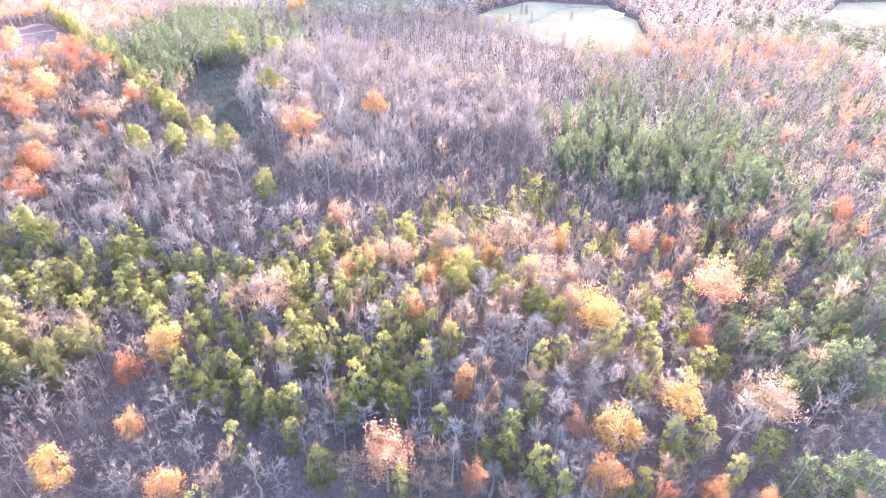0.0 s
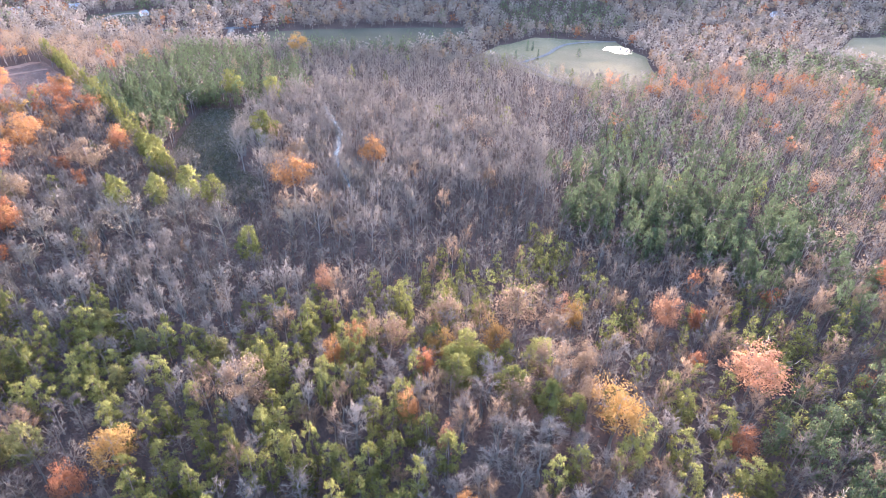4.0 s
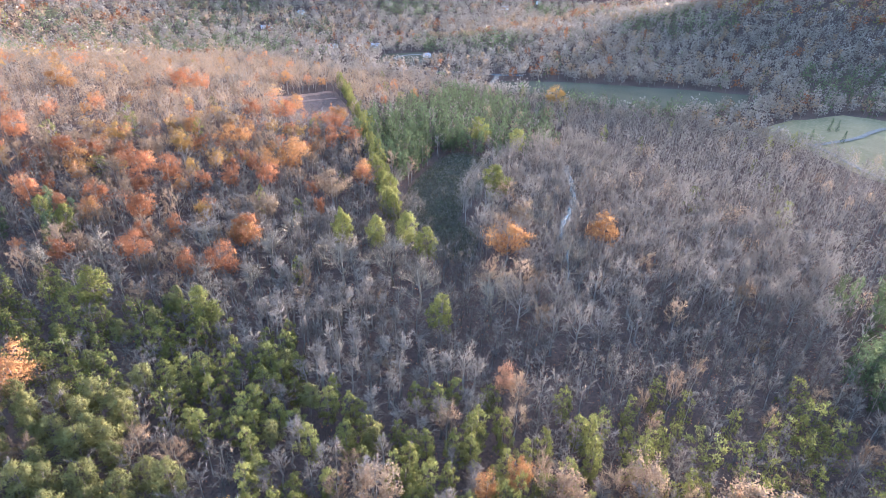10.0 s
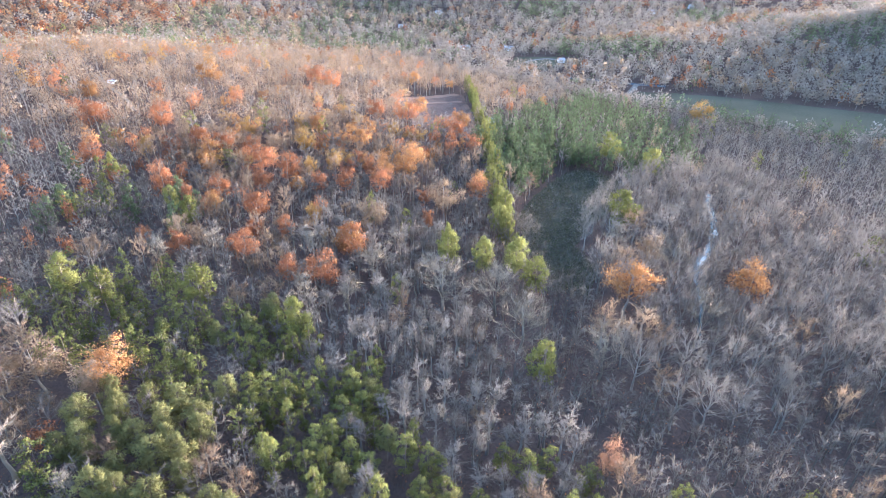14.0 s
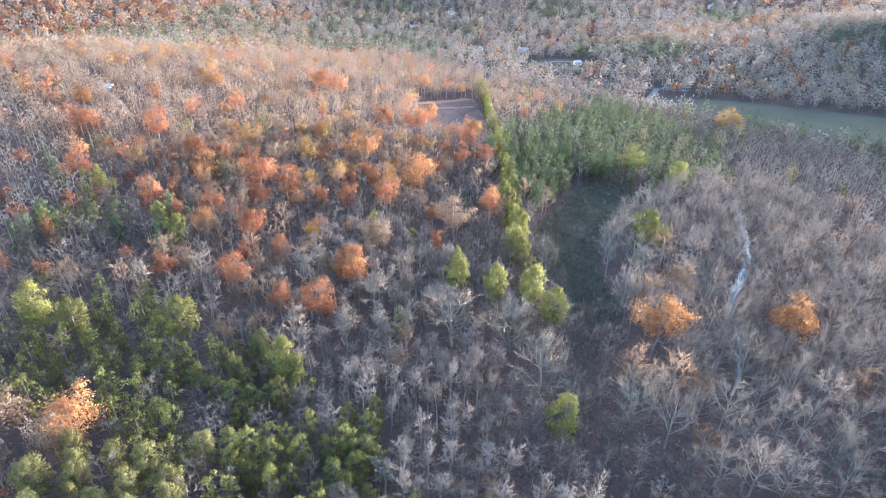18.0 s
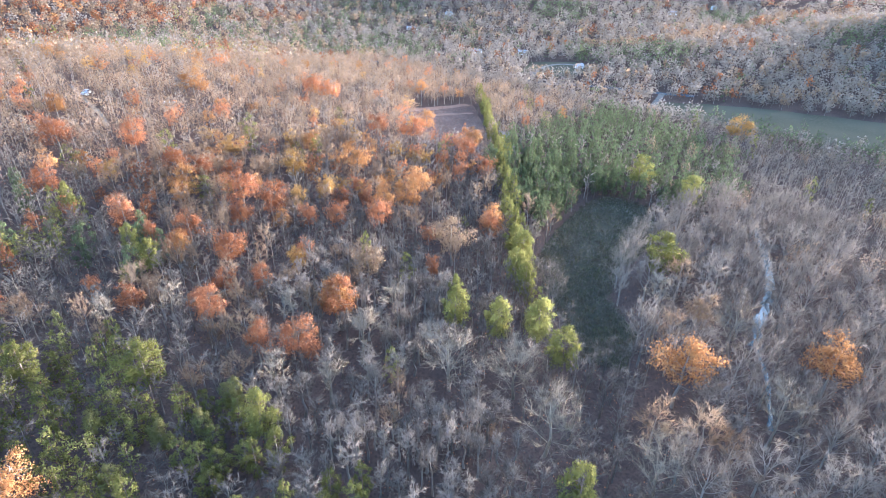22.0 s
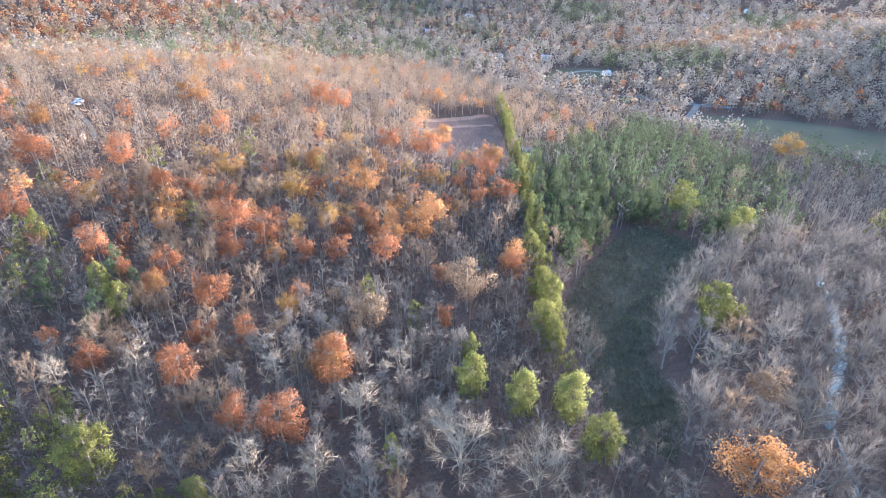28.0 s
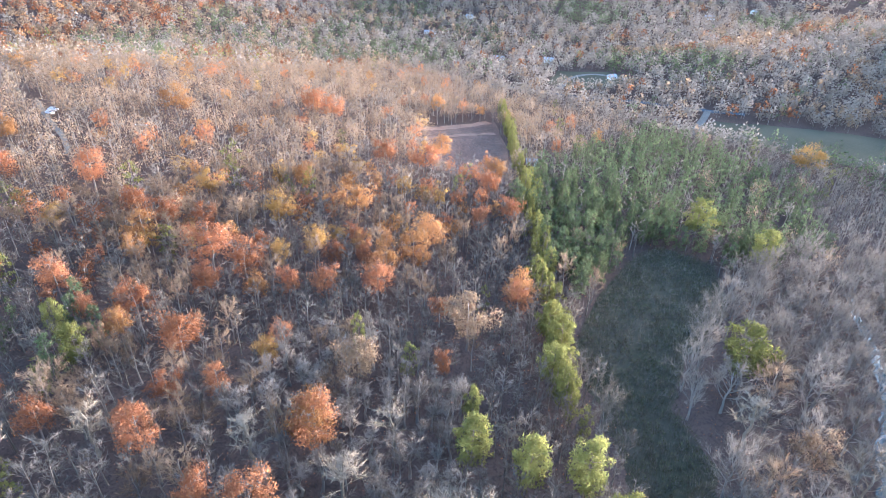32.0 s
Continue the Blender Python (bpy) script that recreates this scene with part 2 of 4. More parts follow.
class Shape:
    """Triangles gathered piece by piece. Twigs and leaves take the normals of the rounded crown that they make up."""
    def __init__(self, centre=(0, 0, 9.0), stretch=(4.5, 4.5, 5.5)):
        self.v, self.t, self.n, self.count = [], [], [], 0
        self.centre, self.stretch = np.array(centre, float), np.array(stretch, float) ** 2

    def add(self, v, t, n):
        self.v.append(np.asarray(v, float))
        self.t.append(np.asarray(t, int) + self.count)
        self.n.append(np.asarray(n, float))
        self.count += len(v)

    def limb(self, p, q, r0, r1, sides=3):
        """A tapered stick from p to q; a point at its end where r1 is 0."""
        p, q = np.asarray(p, float), np.asarray(q, float)
        d = (q - p) / (np.linalg.norm(q - p) + 1e-9)
        a = np.cross(d, (0.31, 0.77, 0.2))
        a /= np.linalg.norm(a) + 1e-9
        b = np.cross(d, a)
        ring = [a * math.cos(2 * math.pi * k / sides) + b * math.sin(2 * math.pi * k / sides) for k in range(sides)]
        v = [p + r0 * c for c in ring]
        if r1 <= 0:
            v.append(q)
            t = [(k, (k + 1) % sides, sides) for k in range(sides)]
            self.add(v, t, ring + [d])
        else:
            v += [q + r1 * c for c in ring]
            t = []
            for k in range(sides):
                j = (k + 1) % sides
                t += [(k, j, sides + j), (k, sides + j, sides + k)]
            self.add(v, t, ring + ring)

    def sheet(self, v, own, ball=None):
        """One small triangle, faced outwards from the crown and from its own clump."""
        v = np.asarray(v, float)
        out = (v - self.centre) / self.stretch
        out /= np.linalg.norm(out, axis=1, keepdims=True) + 1e-9
        if ball is not None:
            lump = v - ball
            out = 0.5 * out + 0.5 * lump / (np.linalg.norm(lump, axis=1, keepdims=True) + 1e-9)
            out /= np.linalg.norm(out, axis=1, keepdims=True) + 1e-9
        g = np.cross(v[1] - v[0], v[2] - v[0])
        g /= np.linalg.norm(g) + 1e-9
        if g @ out.mean(0) < 0:
            v, out, g = v[[0, 2, 1]], out[[0, 2, 1]], -g
        n = out * (1 - own) + g * own
        self.add(v, [(0, 1, 2)], n / (np.linalg.norm(n, axis=1, keepdims=True) + 1e-9))

    def blade(self, p, q, w, rng, own=0.35):
        """A thin twig or needle spray, widest at its root."""
        p, q = np.asarray(p, float), np.asarray(q, float)
        s = np.cross(q - p, rng.normal(size=3))
        s *= 0.5 * w / (np.linalg.norm(s) + 1e-9)
        self.sheet([p - s, p + s, q], own)

    def leaf(self, c, size, rng, ball=None):
        a, b = rng.normal(size=3), rng.normal(size=3)
        a /= np.linalg.norm(a)
        b -= a * (a @ b)
        b /= np.linalg.norm(b)
        k = size * rng.uniform(0.7, 1.3)
        self.sheet([c - 0.5 * k * a, c + 0.5 * k * b + 0.2 * k * a, c - 0.35 * k * b + 0.45 * k * a], 0.3 if ball is None else 0.12, ball)

    def arrays(self):
        return np.concatenate(self.v), np.concatenate(self.t), np.concatenate(self.n)


def bezier_way(p, d, length, up, n, rng):
    """Points along a branch that bends upwards."""
    pts, d = [np.array(p, float)], np.array(d, float)
    for _ in range(n):
        d = d + np.array((0, 0, up)) + rng.normal(size=3) * 0.13
        d /= np.linalg.norm(d)
        pts.append(pts[-1] + d * length / n)
    return pts


H0, R0 = 15.0, 4.5              # the templates' own height and crown radius


def hardwood(seed, limbs, subs, twigs, leaves=0, spread=1.0, leaf_size=0.5, bole=0.38, sides=6, twig_width=0.07, bend=3, up=0.55, clumps=0, limb_girth=0.36, slim=1.0):
    """Trunk, limbs, twigs and leaves of one hardwood; leaves sit along the twigs or in clumps over a rounded crown."""
    rng = np.random.default_rng(seed)
    trunk, arms, fine, green = Shape(), [], Shape(), Shape()
    way = [np.zeros(3) - (0, 0, 0.4)]
    top, steps = 0.8 * H0, 5 if sides > 3 else 2
    for k in range(1, steps + 1):
        way.append(np.array((rng.normal() * 0.16, rng.normal() * 0.16, top * k / steps)))
    girth = 0.22 if sides > 3 else 0.13
    rad = lambda f: girth * (1 - f) ** 0.8 + 0.035
    for k in range(steps):
        trunk.limb(way[k], way[k + 1], rad(k / steps) * (1.25 if k == 0 else 1), rad((k + 1) / steps), sides)
    for i in range(limbs):
        f = bole + (0.97 - bole) * (i + rng.uniform(0, 0.8)) / limbs
        at = f * steps
        k = min(int(at), steps - 1)
        p = way[k] + (way[k + 1] - way[k]) * (at - k)
        ang = i * 2.4 + rng.uniform(-0.5, 0.5)
        g = (f - bole) / (1 - bole)
        long = R0 * slim * spread * (1.28 - 0.5 * g) * rng.uniform(0.8, 1.15)
        d = np.array((math.cos(ang), math.sin(ang), up + 0.6 * g))
        pts = bezier_way(p, d / np.linalg.norm(d), long, 0.1, bend, rng)
        sh = Shape()
        arms.append(sh)
        r = rad(f) * limb_girth
        for j in range(bend):
            sh.limb(pts[j], pts[j + 1], r * (1 - j * 0.84 / bend), r * (1 - (j + 1) * 0.84 / bend) if bend > 1 else 0, 3)
        for s in range(subs):
            u = bend * (0.3 + 0.7 * (s + rng.uniform(0, 1)) / subs)
            j = min(int(u), bend - 1)
            p2 = pts[j] + (pts[j + 1] - pts[j]) * (u - j)
            d2 = (pts[j + 1] - pts[j]) / (np.linalg.norm(pts[j + 1] - pts[j]) + 1e-9) + rng.normal(size=3) * 0.5 + np.array((0, 0, 0.18))
            d2 /= np.linalg.norm(d2)
            l2 = long * rng.uniform(0.28, 0.5)
            q2 = p2 + d2 * l2
            if sides > 3:
                sh.limb(p2, q2, r * 0.35, 0, 3)
            else:
                fine.blade(p2, q2, twig_width * 1.3, rng)
            for w in range(twigs):
                e = rng.uniform(0.15, 1)
                p3 = p2 + d2 * l2 * e
                d3 = d2 + rng.normal(size=3) * 0.55 + np.array((0, 0, 0.2))
                d3 /= np.linalg.norm(d3)
                (sh if leaves and sides > 3 else fine).blade(p3, p3 + d3 * R0 * slim * rng.uniform(0.2, 0.46), twig_width, rng, 0.35 if twig_width < 0.5 else 0.05)
            if not clumps:
                for w in range(leaves):
                    green.leaf(p2 + d2 * l2 * rng.uniform(0.25, 1.25) + rng.normal(size=3) * 0.42, leaf_size, rng)
    for c in range(clumps):
        a, h = rng.uniform(0, 6.28), rng.uniform(-0.85, 1)
        shell = rng.uniform(0.5, 1.0) * (0.8 + 0.3 * math.sin(2 * a + seed) * math.cos(2.3 * h + seed))
        w = math.sqrt(max(0, 1 - h * h)) * shell
        c0 = np.array((R0 * slim * w * math.cos(a), R0 * slim * w * math.sin(a), H0 * (0.62 + 0.38 * h * shell)))
        size = rng.uniform(0.4, 1.0)
        for w in range(leaves):
            green.leaf(c0 + np.clip(rng.normal(size=3), -1.4, 1.4) * (size, size, size * 0.7), leaf_size, rng, c0 - (0, 0, 0.25))
    for sh in (trunk, fine, green, *arms):       # back to the templates' common radius
        sh.v = [v / (slim, slim, 1) for v in sh.v]
    return trunk, arms, fine, green


def conifer(seed, tufts, blades, bole=0.3, size=1.0, sides=6, slim=1.0, width=0.5, point=0.0):
    """Trunk, boughs and round needle tufts of one pine: an uneven, lumpy crown; point 1 gives a cone."""
    rng = np.random.default_rng(seed)
    trunk, boughs, green = Shape(), [], Shape((0, 0, 6.5), (4.0, 4.0, 7.5))
    lean = rng.normal(size=2) * 0.3
    at = lambda f: np.array((lean[0] * f, lean[1] * f, H0 * f - 0.4 * (1 - f)))
    n = 4 if sides > 3 else 1
    for k in range(n):
        trunk.limb(at(k / n), at((k + 1) / n), 0.2 * (1 - k / n) + 0.03, 0.2 * (1 - (k + 1) / n) + 0.03, sides)
    side = rng.uniform(0, 6.28)
    for i in range(tufts):
        g = (i + rng.uniform(0.1, 0.9)) / tufts
        f = bole + (0.97 - bole) * g
        full = math.sin(math.pi * min(1, 0.2 + 0.72 * g)) ** 0.75
        reach = R0 * slim * (full * (1 - point) + (1.02 - g) * point) * (1 + 0.16 * math.cos(i * 2.4 - side))
        ang = i * 2.4 + rng.uniform(-0.5, 0.5)
        long = max(0.1, reach * rng.uniform(0.42, 0.95) - 0.3 * size)
        p = at(f - 0.03)
        c = at(f) + np.array((math.cos(ang) * long, math.sin(ang) * long, rng.uniform(-0.1, 0.25) * long * 0.5))
        if sides > 3:
            boughs.append(Shape())
            boughs[-1].limb(p, c, 0.055, 0, 3)
        r = size * rng.uniform(0.75, 1.25) * (1.15 - 0.35 * g)
        for _ in range(blades):
            d = rng.normal(size=3) * (1, 1, 0.75) + (0, 0, 0.45)
            d /= np.linalg.norm(d) + 1e-9
            root = c + d * r * rng.uniform(0.25, 0.85)
            way = d * 0.7 + rng.normal(size=3) * 0.75 + (0, 0, 0.25)
            e = root + way / (np.linalg.norm(way) + 1e-9) * r * rng.uniform(0.3, 0.5)
            s = np.cross(way, rng.normal(size=3))
            s *= 0.5 * width * r / (np.linalg.norm(s) + 1e-9)
            green.sheet([root - s, root + s, e], 0.12, c - (0, 0, 0.3 * r))
    return trunk, boughs, None, green


def joined(shapes):
    """Several shapes with their slots as one template: vertices, triangles, normals, slots."""
    vs, ts, ns, ss, n = [], [], [], [], 0
    for sh, slot in shapes:
        if sh.count:
            v, t, m = sh.arrays()
            vs.append(v), ts.append(t + n), ns.append(m), ss.append(np.full(len(t), slot))
            n += len(v)
    return np.concatenate(vs), np.concatenate(ts), np.concatenate(ns), np.concatenate(ss)


def scatter(name, templates, places, mats, label, category):
    """One object of kind stuff: templates set at places (x, y, z, height, radius, turn, which)."""
    vs, ts, ns, ss, n = [], [], [], [], 0
    for x, y, z, hh, rr, turn, which in places:
        v, t, m, s = templates[int(which) % len(templates)]
        c, d = math.cos(turn), math.sin(turn)
        w, k = np.empty((len(v), 3), np.float32), np.empty((len(v), 3), np.float32)
        w[:, 0] = (v[:, 0] * c - v[:, 1] * d) * (rr / R0) + x
        w[:, 1] = (v[:, 0] * d + v[:, 1] * c) * (rr / R0) + y
        w[:, 2] = v[:, 2] * (hh / H0) + z
        k[:, 0] = m[:, 0] * c - m[:, 1] * d
        k[:, 1] = m[:, 0] * d + m[:, 1] * c
        k[:, 2] = m[:, 2]
        vs.append(w), ts.append(t + n), ns.append(k), ss.append(s)
        n += len(v)
    if not vs:
        return None
    me = mesh_of(name, np.concatenate(vs), np.concatenate(ts), mats, np.concatenate(ss), normals=np.concatenate(ns))
    tint = me.attributes.new("tint", "FLOAT", "POINT")
    tint.data.foreach_set("value", np.repeat(np.random.default_rng(len(vs)).uniform(-0.5, 0.5, len(vs)), [len(w) for w in vs]).astype(np.float32))
    return tagged(new(name, me), label, category, "", "stuff")


# ---- the plan ----
def inside(x, y, poly):
    hit = False
    for (ax, ay), (bx, by) in zip(poly, poly[1:] + poly[:1]):
        if (ay > y) != (by > y) and x < (bx - ax) * (y - ay) / (by - ay) + ax:
            hit = not hit
    return hit


YOUNG_PINES = [(-200, 72), (-194, 92), (-158, 117), (-118, 128), (-82, 124), (-60, 128), (-52, 112), (-71, 100), (-90, 84), (-100, 66), (-136, 74), (-165, 74)]
GREEN_BELT = [(-60, 128), (-25, 146), (0, 165), (24, 188), (34, 160), (14, 136), (-20, 118), (0, 80), (-26, 62), (-58, 66), (-71, 100), (-52, 112)]
DIM_PINES = [(-264, 98), (-264, 126), (-240, 138), (-205, 126), (-222, 98)]
HOLLOW = [(-320, 50), (-318, 108), (-285, 128), (-250, 138), (-210, 136), (-196, 112), (-208, 92), (-215, 50)]
SUNNY_EDGE = [(-215, 40), (-198, 64), (-172, 70), (-152, 76), (-138, 76), (-122, 66), (-97, 63), (-82, 50), (-82, 30), (-215, 30)]
OLIVE_PINES = [(-140, 76), (-122, 94), (-89, 93), (-80, 80), (-97, 64), (-120, 66)]
EAST_PINES = [(26, 205), (62, 297), (103, 292), (135, 268), (142, 244), (112, 180), (80, 172), (50, 180)]
NEAR_EAST_PINES = [(74, 107), (99, 130), (135, 140), (90, 60), (68, 58), (66, 80)]
PLANTATION = [(-223, 322), (-228, 357), (-220, 382), (-230, 424), (-199, 435), (-163, 421), (-122, 402), (-104, 335), (-123, 314), (-145, 306), (-143, 266), (-138, 243), (-150, 240), (-175, 262), (-205, 296)]
CLEARING = [(-152, 292), (-150, 312), (-130, 314), (-113, 288), (-113, 256), (-105, 236), (-90, 226), (-84, 208), (-95, 203), (-107, 213), (-119, 223), (-136, 236), (-143, 256)]
CUT = [(-312, 332), (-300, 381), (-258, 346), (-224, 311), (-258, 290)]
MEADOW = [(-15, 464), (12, 512), (43, 549), (78, 548), (114, 550), (132, 501), (123, 418), (98, 399), (68, 399), (50, 407), (24, 442)]
VALLEY_FIELD = [(-222, 470), (-213, 500), (-166, 530), (-117, 548), (-60, 565), (-20, 572), (-20, 530), (-75, 488), (-107, 480), (-138, 476), (-182, 474)]
EAST_FIELD = [(300, 540), (364, 628), (420, 640), (420, 560), (331, 520)]
YARD = [(-352, 500), (-375, 545), (-340, 572), (-300, 562), (-318, 505)]
OPEN = [CLEARING, CUT, MEADOW, VALLEY_FIELD, EAST_FIELD, YARD]
CREEK = [(-92, 330), (-80, 306), (-73, 289), (-69, 274), (-67, 261), (-63, 246), (-56, 234), (-49, 215), (-46, 196), (-38, 180)]
ROAD = [(-470, 420), (-420, 444), (-370, 462), (-347, 471), (-315, 481), (-286, 497), (-259, 509), (-226, 519), (-205, 529)]
LANE = [(-206, 462), (-214, 478), (-220, 500), (-226, 519)]
TRACK = [(-40, 466), (-15, 464), (12, 460), (29, 451), (51, 417), (71, 396), (90, 380)]
TRACK_TO_POND = [(25, 456), (40, 476), (51, 493), (60, 514), (71, 530), (90, 541), (116, 548)]
HILL_LANE = [(-392, 160), (-373, 159.6), (-359, 159.8), (-345, 160), (-330, 158)]
HOMES = [(-403.5, 568.6), (-323.6, 551.3), (-441.7, 539.8), (-577, 570), (-597, 654), (-401.6, 898.7), (-378.6, 979), (327, 904), (320, 705), (-236, 340)]
DRIVE = [(-332, 490), (-350, 530), (-343, 556), (-312, 556)]


def near_line(x, y, line, r):
    for (ax, ay), (bx, by) in zip(line, line[1:]):
        dx, dy = bx - ax, by - ay
        u = max(0, min(1, ((x - ax) * dx + (y - ay) * dy) / (dx * dx + dy * dy)))
        if math.hypot(x - ax - u * dx, y - ay - u * dy) < r:
            return True
    return False


# ---- ground ----
def axis(n, reach):
    u = np.linspace(-1, 1, n)
    return np.sign(u) * (np.abs(u) * 0.16 + np.abs(u) ** 3.2 * 0.84) * reach


gx, gy = axis(181, 4800) - 90, axis(181, 4800) + 230
GX, GY = np.meshgrid(gx, gy)
gv = np.stack([GX.ravel(), GY.ravel(), height(GX, GY).ravel()], 1)
k = (np.arange(180)[:, None] * 181 + np.arange(180)[None, :]).ravel()
gt = np.concatenate([np.stack([k, k + 1, k + 182], 1), np.stack([k, k + 182, k + 181], 1)])
tagged(new("ground", mesh_of("ground", gv, gt, [LITTER], smooth=True)), "brown leaf-covered woodland floor over low hills", "ground", "", "structure")


def patch(name, poly, lift, material, label, category, seed=1):
    """A sheet of ground cover draped over the land, with an uneven edge."""
    rng = np.random.default_rng(seed)
    edge = []
    for (ax, ay), (bx, by) in zip(poly, poly[1:] + poly[:1]):
        for u in (0, 0.25, 0.5, 0.75):
            edge.append((ax + (bx - ax) * u + rng.normal() * 0.8, ay + (by - ay) * u + rng.normal() * 0.8))
    bm = bmesh.new()
    bm.faces.new([bm.verts.new((x, y, 0)) for x, y in edge])
    for ax in (0, 1):
        lo, hi = min(e[ax] for e in edge), max(e[ax] for e in edge)
        c = lo + 9
        while c < hi:
            no = (1, 0, 0) if ax == 0 else (0, 1, 0)
            bmesh.ops.bisect_plane(bm, geom=bm.verts[:] + bm.edges[:] + bm.faces[:], plane_co=(c, c, 0), plane_no=no)
            c += 9
    bmesh.ops.triangulate(bm, faces=bm.faces[:])
    for v in bm.verts:
        v.co.z = float(height(v.co.x, v.co.y)) + lift
    bmesh.ops.recalc_face_normals(bm, faces=bm.faces[:])
    if sum(f.normal.z for f in bm.faces) < 0:
        bmesh.ops.reverse_faces(bm, faces=bm.faces[:])
    me = bpy.data.meshes.new(name)
    bm.to_mesh(me)
    bm.free()
    me.materials.append(material)
    return tagged(new(name, me), label, category, "", "structure")


def ribbon(name, line, width, lift, material, label, category, wobble=0.0, seed=2):
    """A strip that follows a line over the land."""
    rng = np.random.default_rng(seed)
    pts = []
    for i in range(len(line) - 1):
        p0, p1, p2, p3 = (np.array(line[max(0, min(len(line) - 1, i + j))], float) for j in (-1, 0, 1, 2))
        for u in np.linspace(0, 1, 7)[:-1]:
            pts.append(0.5 * (2 * p1 + (p2 - p0) * u + (2 * p0 - 5 * p1 + 4 * p2 - p3) * u * u + (3 * p1 - p0 - 3 * p2 + p3) * u ** 3))
    pts.append(np.array(line[-1], float))
    v, t = [], []
    for i, p in enumerate(pts):
        d = pts[min(i + 1, len(pts) - 1)] - pts[max(i - 1, 0)]
        nrm = np.array((-d[1], d[0])) / (np.linalg.norm(d) + 1e-9)
        for s in (-1, 0, 1):
            q = p + nrm * s * (width / 2 + rng.uniform(-wobble, wobble))
            v.append((q[0], q[1], float(height(*q)) + lift + (0.05 if s == 0 else 0)))
        if i:
            a, b = 3 * i - 3, 3 * i
            for s in (0, 1):
                t += [(a + s, b + s + 1, a + s + 1), (a + s, b + s, b + s + 1)]
    v, t = np.array(v), np.array(t)
    e = np.cross(v[t[0][1]] - v[t[0][0]], v[t[0][2]] - v[t[0][0]])
    if e[2] < 0:
        t = t[:, ::-1]
    return tagged(new(name, mesh_of(name, v, t, [material], smooth=True)), label, category, "", "structure")


patch("scrub_clearing", CLEARING, 0.06, SCRUBSOIL, "damp green-brown scrub clearing between the pines", "clearing")
patch("cutover_field", CUT, 0.10, CUTOVER, "reddish-brown cut-over field with rows of slash", "field", 2)
patch("meadow", MEADOW, 0.25, PASTURE, "sunlit green and straw pasture with tracks", "field", 3)
patch("straw_field", [(50, 470), (62, 505), (95, 520), (126, 495), (118, 425), (95, 415), (72, 430)], 0.45, STRAW, "dry straw-coloured field beside the pond", "field", 4)
patch("valley_field", VALLEY_FIELD, 0.25, GRASS, "pale green valley field below the shaded hill", "field", 5)
patch("east_field", EAST_FIELD, 0.4, STRAW, "straw-coloured field on the low eastern slope", "field", 6)
patch("yard", YARD, 0.25, GRASS, "mown yard round the valley houses", "yard", 7)
CLAY = plain("red_clay_soil", (0.25, 0.145, 0.09), (0.31, 0.19, 0.125), 0.1, 0.95, 1.2, 0.05, (0.19, 0.115, 0.08))
for line, wide in (([(-312, 324), (-307, 330), (-303, 350), (-300, 376)], 6.0), ([(-296, 312), (-293, 320), (-290, 340), (-282, 362)], 3.5)):
    ribbon("clay_strip", line, wide, 0.25, CLAY, "bare strip of red clay across the cut-over field", "soil", 1.2)
ribbon("lower_creek", CREEK[5:8], 1.0, 0.12, WATER, "narrow creek half hidden under bare trees", "creek", 0.3)
ribbon("creek", CREEK[:6], 2.7, 0.12, WATER, "shallow creek winding through the bare wood", "creek", 0.8)
ribbon("road", ROAD, 5.6, 0.35, ASPHALT, "grey two-lane valley road", "road")
ribbon("lane", LANE, 4.5, 0.5, GRAVEL, "pale gravel lane joining the valley road", "lane")
ribbon("farm_track", TRACK, 3.6, 0.6, GRAVEL, "pale farm track along the pasture", "track")
ribbon("pond_track", TRACK_TO_POND, 3.6, 0.65, GRAVEL, "pale farm track curving to the pond", "track")
ribbon("driveway", DRIVE, 5, 0.5, GRAVEL, "pale gravel driveway to a valley house", "driveway")
ribbon("hill_lane", HILL_LANE, 2.2, 0.3, GRAVEL, "pale dirt lane through the tan hillside wood", "lane")
patch("pond", [(100, 517), (106, 528), (116, 531), (126, 524), (122, 507), (112, 505)], 0.8, WATER, "small bright farm pond in the pasture", "pond", 8)

# ---- tree templates ----
rnd = random.Random(11)
VARIANTS = 5
bare_near = [hardwood(100 + i, 15, 5, 15, twig_width=0.055, up=1.3, bole=0.44, slim=0.52, limb_girth=0.34) for i in range(VARIANTS)]
broad_near = [hardwood(110 + i, 15, 6, 13, twig_width=0.055, up=0.8, bole=0.3, limb_girth=0.62) for i in range(VARIANTS)]
big_near = [hardwood(140 + i, 18, 8, 13, 0, 1.0, bole=0.16, twig_width=0.045, limb_girth=0.42, up=0.75) for i in range(3)]
leaf_near = [hardwood(120 + i, 9, 3, 3, 62, 0.9, leaf_size=0.29, up=0.4, clumps=62) for i in range(VARIANTS)]
tan_near = [hardwood(160 + i, 13, 6, 16, 0, 0.95, twig_width=0.07, up=0.85, bole=0.34, slim=0.85) for i in range(VARIANTS)]
pine_near = [conifer(180 + i, 26, 80, bole=0.18, size=1.4, width=0.17) for i in range(VARIANTS)]
round_pine = [conifer(186 + i, 34, 90, bole=0.36, size=1.5, width=0.15, slim=1.0) for i in range(3)]
stand_near = [conifer(190 + i, 22, 60, bole=0.2, size=1.55, width=0.2) for i in range(VARIANTS)]
cedar_near = [conifer(196 + i, 34, 34, bole=0.05, size=1.1, width=0.26, point=0.75) for i in range(2)]


def template(f):
    return [joined([(t, 0), *((b, 0) for b in bs)] + ([(w, 0 if g.count else 1)] if w else []) + [(g, 1)]) for t, bs, w, g in f]


